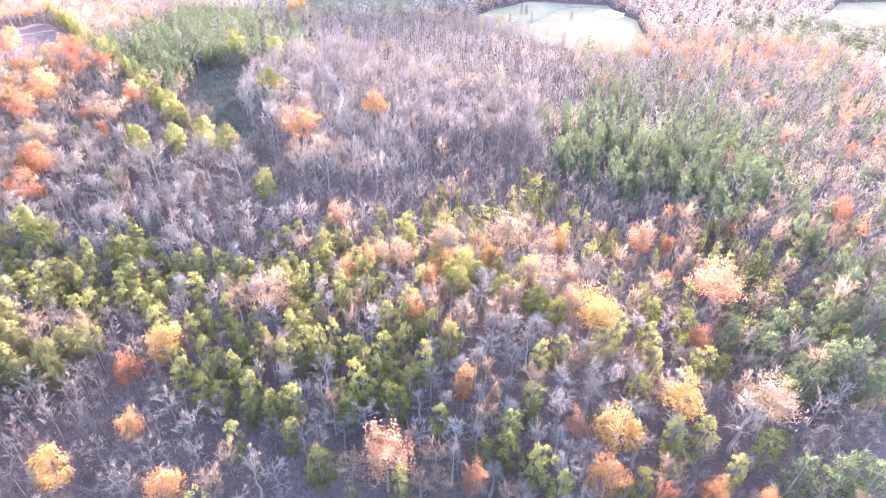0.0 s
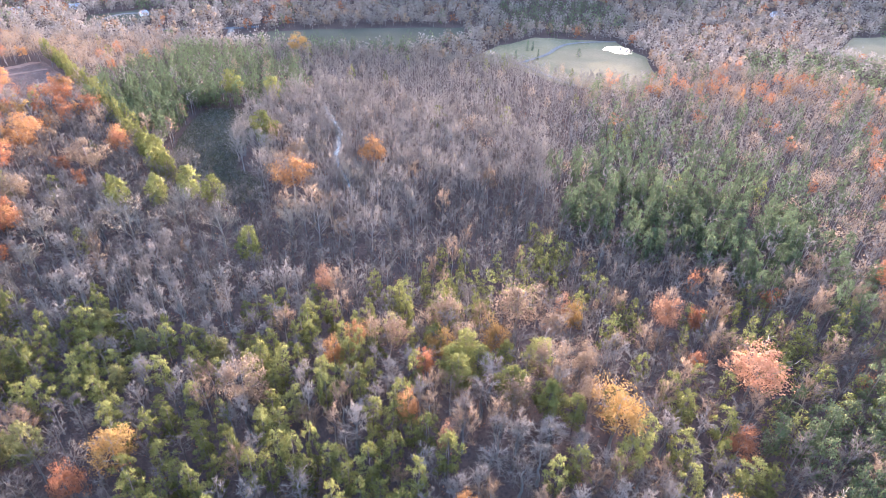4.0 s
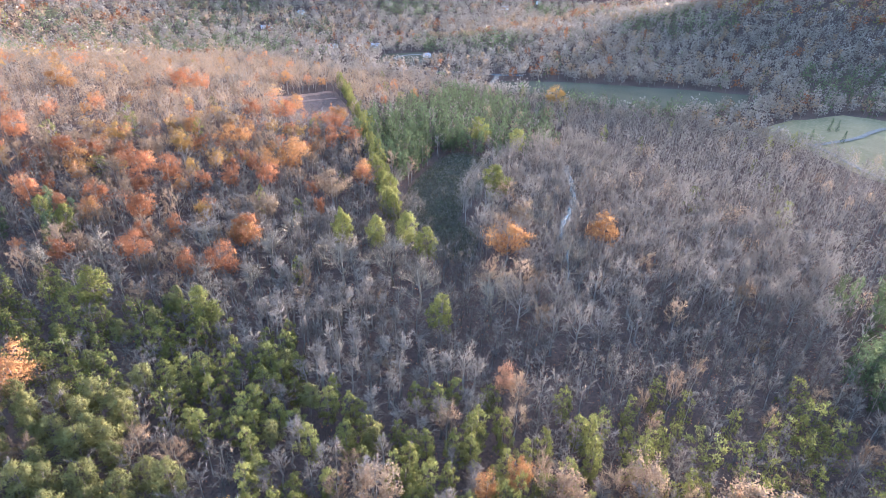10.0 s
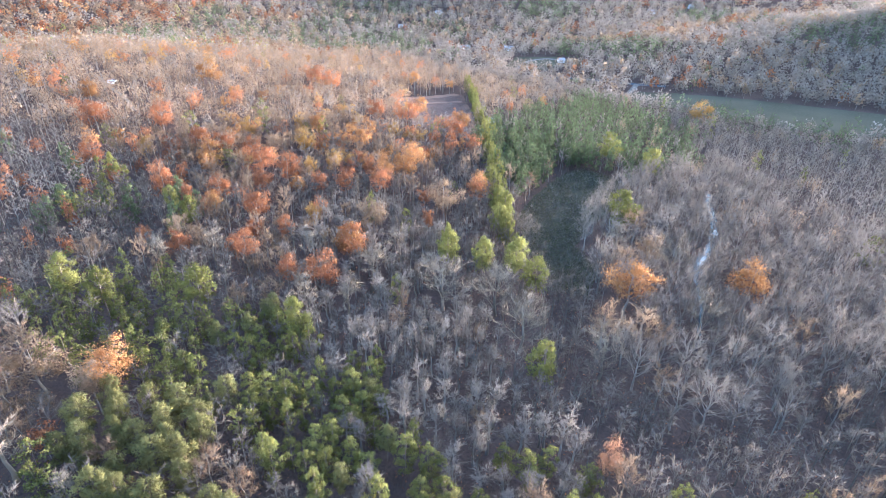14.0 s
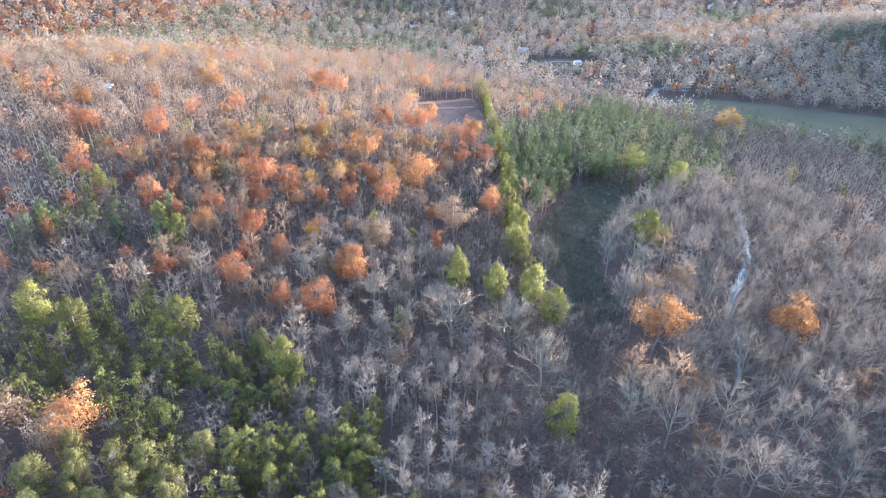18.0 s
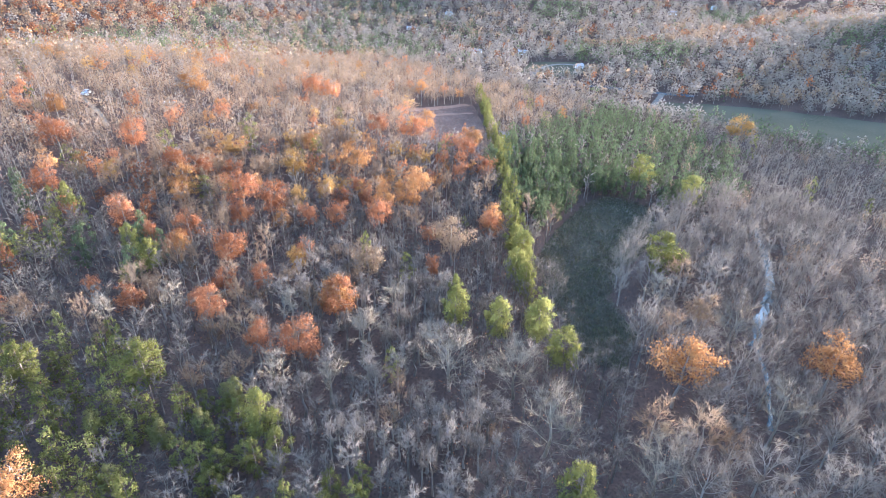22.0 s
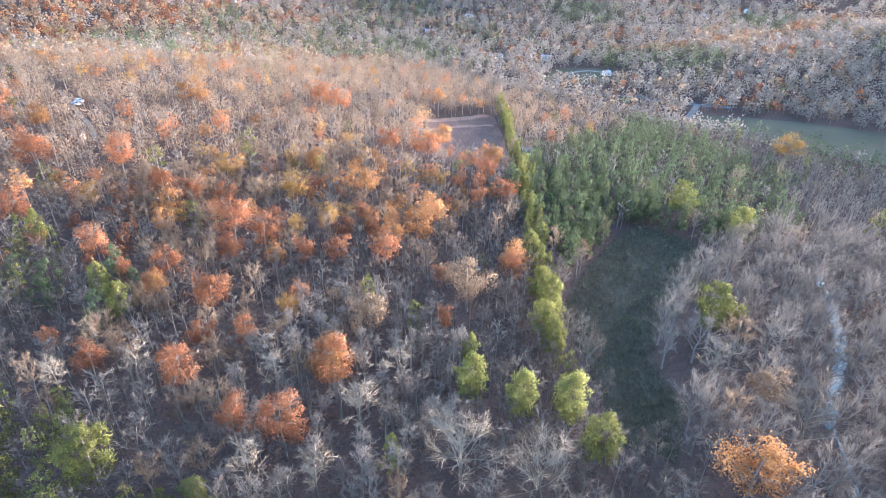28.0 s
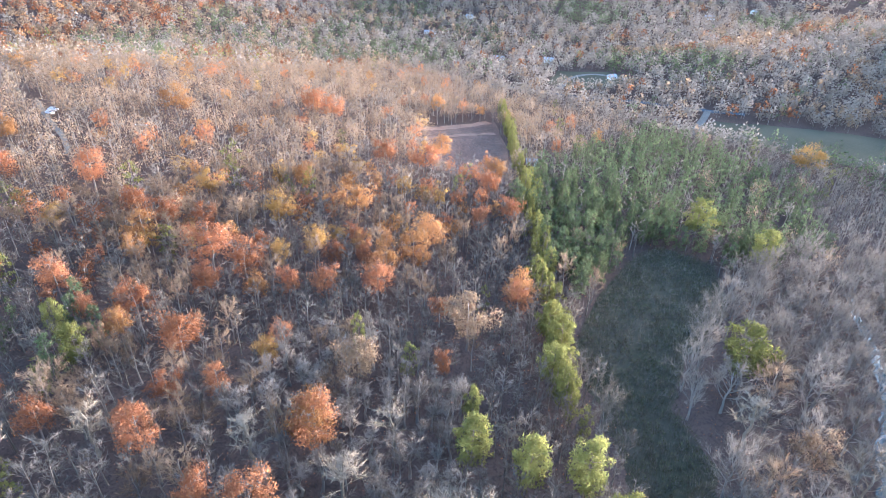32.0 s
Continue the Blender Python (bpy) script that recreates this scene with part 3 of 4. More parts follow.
bare_mid = template([hardwood(200 + i, 11, 4, 8, sides=3, twig_width=0.095, bend=1, up=1.25, bole=0.42, slim=0.56) for i in range(VARIANTS)])
tan_mid = template([hardwood(220 + i, 11, 4, 13, 0, 0.95, sides=3, twig_width=0.1, bend=1, up=0.85, bole=0.32, slim=0.85) for i in range(VARIANTS)])
leaf_mid = template([hardwood(240 + i, 5, 2, 2, 18, sides=3, leaf_size=0.58, bend=1, clumps=28, twig_width=0.12) for i in range(VARIANTS)])
pine_mid = template([conifer(260 + i, 17, 34, bole=0.2, size=1.55, sides=3, width=0.26) for i in range(VARIANTS)])
bare_low = template([hardwood(280 + i, 8, 2, 9, sides=3, twig_width=0.165, bend=1, up=1.05, bole=0.36, slim=0.66) for i in range(VARIANTS)])
tan_low = template([hardwood(290 + i, 6, 1, 5, 1, 0.95, sides=3, leaf_size=0.54, twig_width=0.12, bend=1, up=0.85, bole=0.3, clumps=260, slim=0.95) for i in range(VARIANTS)])
pine_low = template([conifer(296 + i, 14, 26, bole=0.2, size=1.65, sides=3, width=0.3) for i in range(VARIANTS)])
broad_low = template([hardwood(270 + i, 10, 3, 8, sides=3, twig_width=0.13, bend=1, up=0.75, bole=0.26) for i in range(VARIANTS)])
bare_far = template([hardwood(300 + i, 0, 0, 0, 1, sides=3, leaf_size=1.6, clumps=46) for i in range(3)])
tan_far = template([hardwood(320 + i, 0, 0, 0, 1, sides=3, leaf_size=1.6, clumps=46) for i in range(3)])
pine_far = template([conifer(340 + i, 9, 8, bole=0.1, size=2.0, sides=3, width=0.55) for i in range(3)])


# ---- single trees ----
def merged(shapes):
    sh = Shape()
    for s in shapes:
        if s is not None and s.count:
            sh.add(*s.arrays())
    return sh


def make_tree(kind, shapes, bark, leaves, label, category, fine_parts):
    """A tree: trunk and crown; a landmark also has each limb as a part."""
    ob = tagged(new(kind), label, category)
    trunk, arms, fine, green = shapes
    if fine_parts:
        pieces = [("trunk", trunk, bark)] + [("limb", a, bark) for a in arms]
    else:
        pieces = [("trunk", merged([trunk, *arms]), bark)]
    if green.count and fine is not None and fine.count:
        pieces.append(("twig_spray", fine, bark))
    pieces.append(("crown", green if green.count else fine, leaves or (TWIGS if bark is BARK else bark)))
    for name, sh, mat in pieces:
        v, t, nrm = sh.arrays()
        p = new(name, mesh_of(name, v, t, [mat], normals=nrm))
        p.parent = ob
    return ob


LABELS = {
    "bare_tree": "bare grey hardwood tree with upswept twigs, leafless",
    "broad_tree": "broad leafless grey hardwood growing along the creek",
    "big_bare_tree": "large spreading leafless hardwood with pale limbs",
    "pale_tree": "pale-barked leafless tree standing out of the wood",
    "orange_tree": "hardwood tree in bright orange autumn leaf",
    "red_tree": "hardwood tree in red autumn leaf",
    "yellow_tree": "hardwood tree in golden yellow autumn leaf",
    "rust_tree": "oak holding rusty brown autumn leaves",
    "tan_tree": "half-bare hardwood with thin tan leaves",
    "buff_tree": "broad hardwood in full pale tan autumn leaf",
    "salmon_tree": "hardwood tree in faded salmon-pink autumn leaf",
    "pine_tree": "green pine with a tufted rounded crown",
    "round_pine_tree": "old green pine with a full rounded crown",
    "olive_pine_tree": "broad olive-green pine with a feathery sunlit crown",
    "cedar_tree": "dark conical cedar standing alone in the pasture",
    "dark_pine_tree": "dark green plantation pine in a dense stand",
}
SHAPES = {"bare_tree": (bare_near, BARK, None), "broad_tree": (broad_near, BARK, None), "big_bare_tree": (big_near, PALE, None), "pale_tree": (bare_near, PALE, None),
          "orange_tree": (leaf_near, BARK, LEAF["orange"]), "red_tree": (leaf_near, BARK, LEAF["red"]), "yellow_tree": (leaf_near, BARK, LEAF["yellow"]),
          "rust_tree": (leaf_near, BARK, LEAF["rust"]), "tan_tree": (tan_near, BARK, LEAF["tan"]), "buff_tree": (leaf_near, BARK, LEAF["tan"]), "salmon_tree": (leaf_near, BARK, LEAF["pink"]),
          "pine_tree": (pine_near, PINEBARK, NEEDLES), "round_pine_tree": (round_pine, PINEBARK, NEEDLES), "olive_pine_tree": (round_pine, PINEBARK, NEEDLES_OLIVE), "cedar_tree": (cedar_near, PINEBARK, NEEDLES_DARK), "dark_pine_tree": (stand_near, PINEBARK, NEEDLES_DARK)}
made, tally, spots = {}, {}, []


def plant(kind, x, y, tall, radius, fine_parts=False):
    """One tree as a thing of its own."""
    shapes, bark, leaves = SHAPES[kind]
    i = rnd.randrange(len(shapes))
    z = float(height(x, y))
    m = pose(x, y, z, rnd.uniform(-2, 2), rnd.uniform(-2, 2), rnd.uniform(0, 360)) @ Matrix.Diagonal((radius / R0, radius / R0, tall / H0, 1))
    key = (kind, i, fine_parts)
    if key not in made:
        ob = make_tree(kind, shapes[i], bark, leaves, LABELS[kind], "pine" if "pine" in kind else "tree", fine_parts)
        tagged(ob, group=kind.replace("_", " ") + "s of the wood")
        ob.matrix_basis = m
        made[key] = ob
    else:
        s = made[key].scale
        copy_thing(made[key], m @ Matrix.Diagonal((1 / s.x, 1 / s.y, 1 / s.z, 1)))
    tally[kind] = tally.get(kind, 0) + 1


# landmark trees: x, y, crown width
ORANGE = [(-10, 96, 5.2), (2, 75, 5.0), (-26, 120, 5.4), (-30, 113, 5.2), (28, 58, 6.9), (47, 58, 4.9), (57, 58, 4.0), (-49, 51, 6.3), (-62, 63, 4.9), (-150, 161, 10), (-222, 296, 10), (-255, 294, 11), (-155, 234, 9), (-196, 233, 11), (-190, 211, 9), (-139, 83, 10.4), (-69, 205, 12.5), (-44, 236, 12), (-190, 223, 11), (-228, 227, 12), (-250, 161, 8.8), (-240, 155, 5.6), (-259, 223, 8.4), (-207, 141, 6.3), (-337, 141, 9.3), (-348, 208, 14), (-319, 349, 9.0)]
SALMON = [(-11, 58, 9.1), (-2, 89, 3.2), (52, 139, 8.4), (66, 117, 13.5)]
RED = [(-8, 110, 4.3), (61, 140, 4.2), (127, 170, 7.7), (38, 56, 3.9), (-70, 77, 6.0), (-199, 183, 6.3), (-227, 173, 13), (-265, 164, 9.3), (-254, 170, 9.2), (-247, 179, 7.2), (-262, 266, 11), (-248, 278, 12), (-213, 282, 10), (-196, 259, 6.8), (-192, 271, 9.2), (-293, 158, 12), (-305, 133, 13), (-213, 147, 9.0), (-335, 274, 13), (-323, 278, 12), (-271, 120, 9.1)]
TAN = [(8, 73, 3.3), (13, 132, 12), (19, 110, 9.2), (65, 78, 10.4), (-47, 102, 9.8), (-18, 120, 7.6), (-5, 130, 8.1), (-154, 212, 13), (-159, 179, 10.6), (-77, 234, 9.2), (-150, 70, 12), (-137, 78, 8)]
YELLOW = [(7, 120, 6.8), (31, 98, 9.8), (31, 66, 8.9), (46, 77, 8.0), (-66, 85, 7.6), (-71, 53, 7.0), (-237, 201, 11), (-214, 202, 8.0), (-268, 190, 7.9), (-270, 141, 5.9), (-176, 165, 6.1), (-138, 433, 14)]
RUST = [(-141, 144, 10.0), (-149, 162, 11.4), (-150, 137, 7.1), (-170, 134, 9.1), (-153, 231, 8), (-147, 196, 4.6), (-184, 204, 9.1), (-193, 192, 8.1), (-215, 178, 11.1), (-235, 134, 9.4), (-220, 137, 4.9), (-193, 151, 10.9)]
PINES = [(-125, 184, 8.6), (-114, 189, 8.3), (-105, 196, 8.9), (-94, 192, 8.2), (-156, 112, 9.6), (-140, 229, 6.8), (-134, 227, 7.4), (-121, 211, 6.6), (-129, 216, 7.0), (-98, 255, 12), (-117, 318, 10), (-143, 324, 11), (-133, 192, 4.3), (-256, 123, 5.3), (-205, 131, 6.0), (-218, 130, 5.5), (-125, 125, 8.0), (-187, 86, 8.8), (-175, 92, 7.9), (-68, 160, 7.1)]
BIG_BARE = [(-111, 168, 16.9), (-98, 178, 15), (-67, 232, 15), (-82, 169, 15), (-48, 208, 12.4), (-60, 175, 12.4)]
PALE_ONES = [(-139, 175, 9.5), (-185, 112, 8.1), (-179, 127, 7.9), (-134, 158, 11.0), (-155, 150, 10.4), (-89, 234, 11.2), (-126, 143, 8.6), (-117, 156, 7.7), (-135, 134, 8.7), (-129, 59, 10.5), (-110, 65, 6.5), (-35, 56, 5.0), (58, 74, 8.9)]
for kind, rows in (("orange_tree", ORANGE), ("salmon_tree", SALMON), ("red_tree", RED), ("buff_tree", TAN), ("yellow_tree", YELLOW), ("rust_tree", RUST), ("round_pine_tree", PINES), ("big_bare_tree", BIG_BARE), ("pale_tree", PALE_ONES)):
    for x, y, wide in rows:
        tall = 23 if (x, y) == (-69, 205) else min(20.5, 11.5 + 0.72 * wide) if kind != "big_bare_tree" else 20
        plant(kind, x, y, tall, wide / 2 * (1.2 if "pine" in kind else 1.0 if "bare" in kind or "pale" in kind else 1.18), "pine" not in kind and wide > 8.5)
        spots.append((x, y, wide * (0.5 if wide < 11 else 0.62)))

spots.append((-67, 196, 8.0))

# pines in a line between the cut-over field and the plantation, closing in a tall clump
HEDGE = [(-300, 388), (-254, 344), (-226, 318), (-204, 298), (-176, 268), (-147, 238), (-130, 221), (-114, 207)]
for (ax, ay), (bx, by) in zip(HEDGE, HEDGE[1:]):
    n = max(2, round(math.hypot(bx - ax, by - ay) / 3.2))
    for i in range(n):
        u = (i + rnd.uniform(0, 0.6)) / n
        x, y = ax + (bx - ax) * u + rnd.gauss(0, 1.3), ay + (by - ay) * u + rnd.gauss(0, 1.3)
        plant("pine_tree", x, y, rnd.uniform(11, 16), rnd.uniform(2.6, 3.6) if -165 < x < -120 else rnd.uniform(1.9, 2.8))
        spots.append((x, y, 1.8))

# cedars of the pasture: x, y, height, radius
for x, y, tall, rad in ((18.6, 465.4, 5.5, 1.6), (23.5, 472, 7, 2.0), (34, 499, 9.5, 2.6), (38.5, 501, 8, 1.8), (41.2, 473, 8.5, 2.0), (75, 488, 7.5, 3.4), (51.5, 415, 3.2, 0.9), (57, 412, 3.4, 0.9)):
    plant("cedar_tree", x, y, tall, rad)
    spots.append((x, y, rad))

# ---- the woods ----
cells = {}
for x, y, r in spots:
    cells.setdefault((int(x // 12), int(y // 12)), []).append((x, y, r))


def taken(x, y, gap):
    for i in (-1, 0, 1):
        for j in (-1, 0, 1):
            for a, b, r in cells.get((int(x // 12) + i, int(y // 12) + j), ()):
                if (a - x) ** 2 + (b - y) ** 2 < (0.75 * r + gap) ** 2:
                    return True
    return False


def pick(*pairs):
    u = rnd.random() * sum(w for _, w in pairs)
    for k, w in pairs:
        u -= w
        if u <= 0:
            return k
    return pairs[-1][0]


def wood_kind(x, y):
    """What grows at a place: kind, height, crown radius."""
    wx, wy = x, y
    x, y = x + 5 * math.sin(y / 7.3) + 4 * math.sin(y / 3.1 + x / 5), y + 5 * math.sin(x / 6.7) + 4 * math.sin(x / 3.4 + y / 6)
    if inside(wx, wy, OLIVE_PINES):
        return pick(("olive_pine_tree", 80), ("tan_tree", 12), ("bare_tree", 8)), rnd.uniform(12, 15), rnd.uniform(3.0, 4.4)
    # tan share raised: leaf colour stands in for direct sun on the bare trees
    if inside(x, y, SUNNY_EDGE):
        return pick(("broad_tree", 38), ("tan_tree", 44), ("buff_tree", 7), ("rust_tree", 4), ("pine_tree", 7)), rnd.uniform(11, 16), rnd.uniform(3.0, 5.0)
    if inside(x, y, YOUNG_PINES):
        return pick(("olive_pine_tree", 8), ("pine_tree", 72), ("bare_tree", 20)), rnd.uniform(9, 14), rnd.uniform(2.3, 3.7)
    if inside(x, y, DIM_PINES):
        return pick(("dark_pine_tree", 24), ("pine_tree", 16), ("bare_tree", 48), ("rust_tree", 12)), rnd.uniform(11, 15), rnd.uniform(2.6, 4.0)
    # bare trees, tan left out: darker kinds stand in for the hollow's shade
    if inside(x, y, HOLLOW):
        return pick(("bare_tree", 84), ("dark_pine_tree", 5), ("rust_tree", 7), ("red_tree", 2)), rnd.uniform(10, 14), rnd.uniform(2.6, 4.0)
    if inside(x, y, PLANTATION):
        return pick(("dark_pine_tree", 93), ("bare_tree", 7)) if x < -165 else pick(("dark_pine_tree", 68), ("bare_tree", 24), ("tan_tree", 8)), rnd.uniform(11, 16), rnd.uniform(2.7, 4.0)
    if inside(x, y, EAST_PINES) or inside(x, y, NEAR_EAST_PINES):
        return pick(("dark_pine_tree", 72), ("pine_tree", 2), ("bare_tree", 22), ("tan_tree", 4)), rnd.uniform(12, 18), rnd.uniform(2.6, 4.2)
    if inside(x, y, GREEN_BELT):
        return pick(("pine_tree", 62), ("bare_tree", 30), ("tan_tree", 8)), rnd.uniform(10, 15), rnd.uniform(2.1, 3.6)
    if math.hypot(wx - 14, wy - 118) < 22:
        return pick(("buff_tree", 30), ("bare_tree", 34), ("yellow_tree", 8), ("round_pine_tree", 28)), rnd.uniform(12, 16), rnd.uniform(3.0, 4.6)
    if -40 < x and y < 150:
        return pick(("bare_tree", 45), ("pine_tree", 30), ("tan_tree", 20), ("salmon_tree", 3), ("rust_tree", 2)), rnd.uniform(10, 15), rnd.uniform(2.2, 3.8)
    if x < -150 - 0.25 * (y - 130) and y < 420:
        up = min(1, max(0, (-x - 205) / 80))
        glow = math.exp(-((x + 235) / 42) ** 2 - ((y - 215) / 62) ** 2)
        if rnd.random() < 0.3 * glow:
            return pick(("orange_tree", 38), ("rust_tree", 26), ("red_tree", 20), ("yellow_tree", 16)), rnd.uniform(12, 16), rnd.uniform(3.0, 4.6)
        return pick(("bare_tree", 68 - 52 * up), ("tan_tree", 24 + 58 * up), ("rust_tree", 3), ("orange_tree", 0.7 + 1.2 * up), ("red_tree", 0.5 + 0.8 * up), ("yellow_tree", 0.4 + 0.8 * up), ("pine_tree", 1.2)), rnd.uniform(11, 16), rnd.uniform(2.9, 4.4) + 0.7 * up
    if inside(x, y, [(95, 355), (100, 385), (150, 400), (215, 415), (215, 360), (150, 350)]):
        return pick(("rust_tree", 16), ("orange_tree", 9), ("tan_tree", 35), ("bare_tree", 40)), rnd.uniform(12, 16), rnd.uniform(3, 4.5)
    if x > 60:
        return pick(("bare_tree", 55), ("dark_pine_tree", 22), ("tan_tree", 18), ("rust_tree", 5)), rnd.uniform(12, 17), rnd.uniform(2.6, 4.4)
    if near_line(wx, wy, CREEK[:9], 26) or -118 < wx < 30 and 212 < wy < 320:
        return pick(("broad_tree", 95.5), ("tan_tree", 4), ("pine_tree", 0.5)), rnd.uniform(13, 18), rnd.uniform(3.8, 6.2)
    return pick(("bare_tree", 96), ("tan_tree", 3), ("pine_tree", 1)), rnd.uniform(10, 16), rnd.uniform(2.1, 3.6)


near, mid, low, far = [], {}, {}, {}
step = 3.5
for i in range(int(700 / step)):
    for j in range(int(414 / step)):
        x, y = -450 + (i + rnd.random()) * step, 32 + (j + rnd.random()) * step
        if y < 46 and not -215 < x < -60 or x > 0.85 * y + 25 or any(inside(x, y, p) for p in OPEN) or near_line(x, y, CREEK[:6], 1.8) or near_line(x, y, HILL_LANE, 3):
            continue
        kind, tall, rad = wood_kind(x, y)
        if taken(x, y, (0.5 if kind == "broad_tree" else 0.5 if kind == "dark_pine_tree" else 0.36 if "pine" in kind else 0.3 if kind == "bare_tree" else 0.42) * rad):
            continue
        cells.setdefault((int(x // 12), int(y // 12)), []).append((x, y, rad))
        d = min(math.hypot(x - a, y - b) for a, b in ((20, 80), (-20, 98), (-60, 118), (-105, 144), (-150, 170)))
        near.append((d, kind, x, y, tall, rad))
near.sort()
for d, kind, x, y, tall, rad in near:
    if tally.get(kind, 0) < 290 and d < {"broad_tree": 190, "bare_tree": 110, "pine_tree": 120, "dark_pine_tree": 260, "tan_tree": 160}.get(kind, 80):
        plant(kind, x, y, tall, rad)
    else:
        pool = mid if d < 120 else low
        pool.setdefault(kind, []).append((x, y, float(height(x, y)) - 0.1, tall, rad, rnd.uniform(0, 6.28), rnd.randrange(60)))


SPUR = [(-360, 640), (-315, 690), (-290, 840), (-270, 1080)]


def far_kind(x, y, z):
    # bright tan and rust leaves stand in for sun on the ridge trees
    if near_line(x, y, SPUR, 16) or math.hypot(x + 700, (y - 450) * 0.5) < 30:
        return pick(("tan_tree", 62), ("rust_tree", 16), ("bare_tree", 22))
    if x < -690 and y < 340:
        return pick(("tan_tree", 50), ("rust_tree", 22), ("orange_tree", 6), ("red_tree", 8), ("bare_tree", 14))
    if inside(x, y, PLANTATION):
        return "dark_pine_tree"
    if -760 < x < -470 and 230 < y < 620 and math.sin(x / 37) + math.sin(y / 29) > -0.6:
        return pick(("dark_pine_tree", 38), ("bare_tree", 40), ("tan_tree", 22))
    if x < -420 and y < 420:
        return pick(("tan_tree", 55), ("bare_tree", 25), ("pine_tree", 8), ("rust_tree", 7), ("red_tree", 5))
    if z > 45:
        return pick(("bare_tree", 60), ("tan_tree", 18), ("pine_tree", 12), ("rust_tree", 8), ("red_tree", 2))
    if math.sin(x / 61 + 0.4) * math.sin(y / 47 + 1) > 0.5:
        return pick(("dark_pine_tree", 62), ("bare_tree", 38))
    return pick(("bare_tree", 80), ("dark_pine_tree", 4), ("tan_tree", 13), ("rust_tree", 3))


arr = np.random.default_rng(5)
for lo, hi, step, tall, rad in ((0, 640, 8.0, (11, 16), (4.2, 5.6)), (640, 950, 9.6, (12, 17), (5.0, 6.6)), (950, 1800, 19.0, (13, 20), (8, 11.5))):
    U, V = np.meshgrid(np.arange(-1700, 1200, step), np.arange(40, 2000, step))
    U, V = (U + arr.uniform(0, step, U.shape)).ravel(), (V + arr.uniform(0, step, V.shape)).ravel()
    D = np.hypot(U + 60, V - 110)
    keep = (D >= lo) & (D < hi) & (U < 0.95 * V + 60) & ~((U > -450) & (U < 250) & (V > 46) & (V < 446))
    Z = height(U, V)
    for x, y, z in zip(U[keep], V[keep], Z[keep]):
        if y < 1000 and -620 < x < 430 and (any(inside(x, y, p) for p in OPEN) or near_line(x, y, ROAD, 4.5) or near_line(x, y, TRACK, 4) or near_line(x, y, LANE, 3) or near_line(x, y, HILL_LANE, 5) or any(math.hypot(x - a, y - b) < 13 for a, b in HOMES)):
            continue
        far.setdefault(far_kind(x, y, z), []).append((x, y, z - 4.0, rnd.uniform(*tall) + 2.5, rnd.uniform(*rad), rnd.uniform(0, 6.28), rnd.randrange(60)))

for pool, tb, tt, tl, tp, word in ((mid, bare_mid, tan_mid, leaf_mid, pine_mid, "woods"), (low, bare_low, tan_low, leaf_mid, pine_low, "hillside_woods"), (far, bare_far, tan_far, tan_far, pine_far, "distant_woods")):
    for kind, rows in pool.items():
        base = kind.replace("_tree", "")
        if "bare" in kind or "broad" in kind:
            scatter(base + "_" + word, broad_low if "broad" in kind else tb, rows, [BARK, TWIGS], "leafless grey hardwoods standing close together", "woods")
        elif "pine" in kind:
            scatter(base + "_" + word, tp, rows, [PINEBARK, SHAPES[kind][2]], "dense stand of green pines", "woods")
        else:
            scatter(base + "_" + word, tt if base == "tan" else tl, rows, [BARK, SHAPES[kind][2]], "hardwoods in " + {"tan": "thin tan", "rust": "rusty brown", "orange": "orange", "red": "red", "yellow": "golden", "salmon": "salmon", "buff": "pale tan"}[base] + " autumn leaf", "woods")
print("trees", tally, {k: len(v) for k, v in mid.items()}, {k: len(v) for k, v in far.items()})


# ---- undergrowth ----
def bush(seed, n, leaves, leaf_size, stem=0.05):
    """A bush of 1.5 m by 2 m, stretched to the templates' size."""
    rng = np.random.default_rng(seed)
    sh, gr = Shape((0, 0, 0.2), (1, 1, 1)), Shape((0, 0, 0.2), (1, 1, 1))
    for _ in range(n):
        a = rng.uniform(0, 6.28)
        d = np.array((math.cos(a) * 0.45, math.sin(a) * 0.45, 1)) * rng.uniform(0.6, 1.5)
        p = np.append(rng.normal(size=2) * 0.3, -0.05)
        sh.blade(p, p + d, stem, rng)
    for _ in range(leaves):
        gr.leaf(rng.normal(size=3) * (0.45, 0.45, 0.3) + (0, 0, 0.75), leaf_size, rng)
    v, t, m, s = joined([(sh, 0), (gr, 1)])
    return v * np.array((R0 / 1.0, R0 / 1.0, H0 / 1.5)), t, m, s


brush_t = [bush(400 + i, 8, 2, 0.3) for i in range(4)]
scrub_t = [bush(420 + i, 9, 6, 0.3, 0.06) for i in range(4)]
brush, scrub, slash = [], [], []
for _ in range(15000):
    x, y = rnd.uniform(-330, 150), rnd.uniform(46, 340)
    if x > 0.85 * y + 25 or any(inside(x, y, p) for p in OPEN) or near_line(x, y, CREEK, 2.5):
        continue
    brush.append((x, y, float(height(x, y)), rnd.uniform(1.2, 3.8), rnd.uniform(0.8, 1.7), rnd.uniform(0, 6.28), rnd.randrange(40)))
for _ in range(9500):
    x, y = rnd.uniform(-156, -80), rnd.uniform(200, 318)
    if inside(x, y, CLEARING):
        scrub.append((x, y, float(height(x, y)), rnd.uniform(0.8, 2.6), rnd.uniform(0.7, 1.4), rnd.uniform(0, 6.28), rnd.randrange(40)))
for _ in range(2500):
    x, y = rnd.uniform(-312, -240), rnd.uniform(307, 381)
    if inside(x, y, CUT):
        slash.append((x, y, float(height(x, y)), rnd.uniform(0.4, 1.2), rnd.uniform(0.8, 1.6), rnd.uniform(0, 6.28), rnd.randrange(40)))
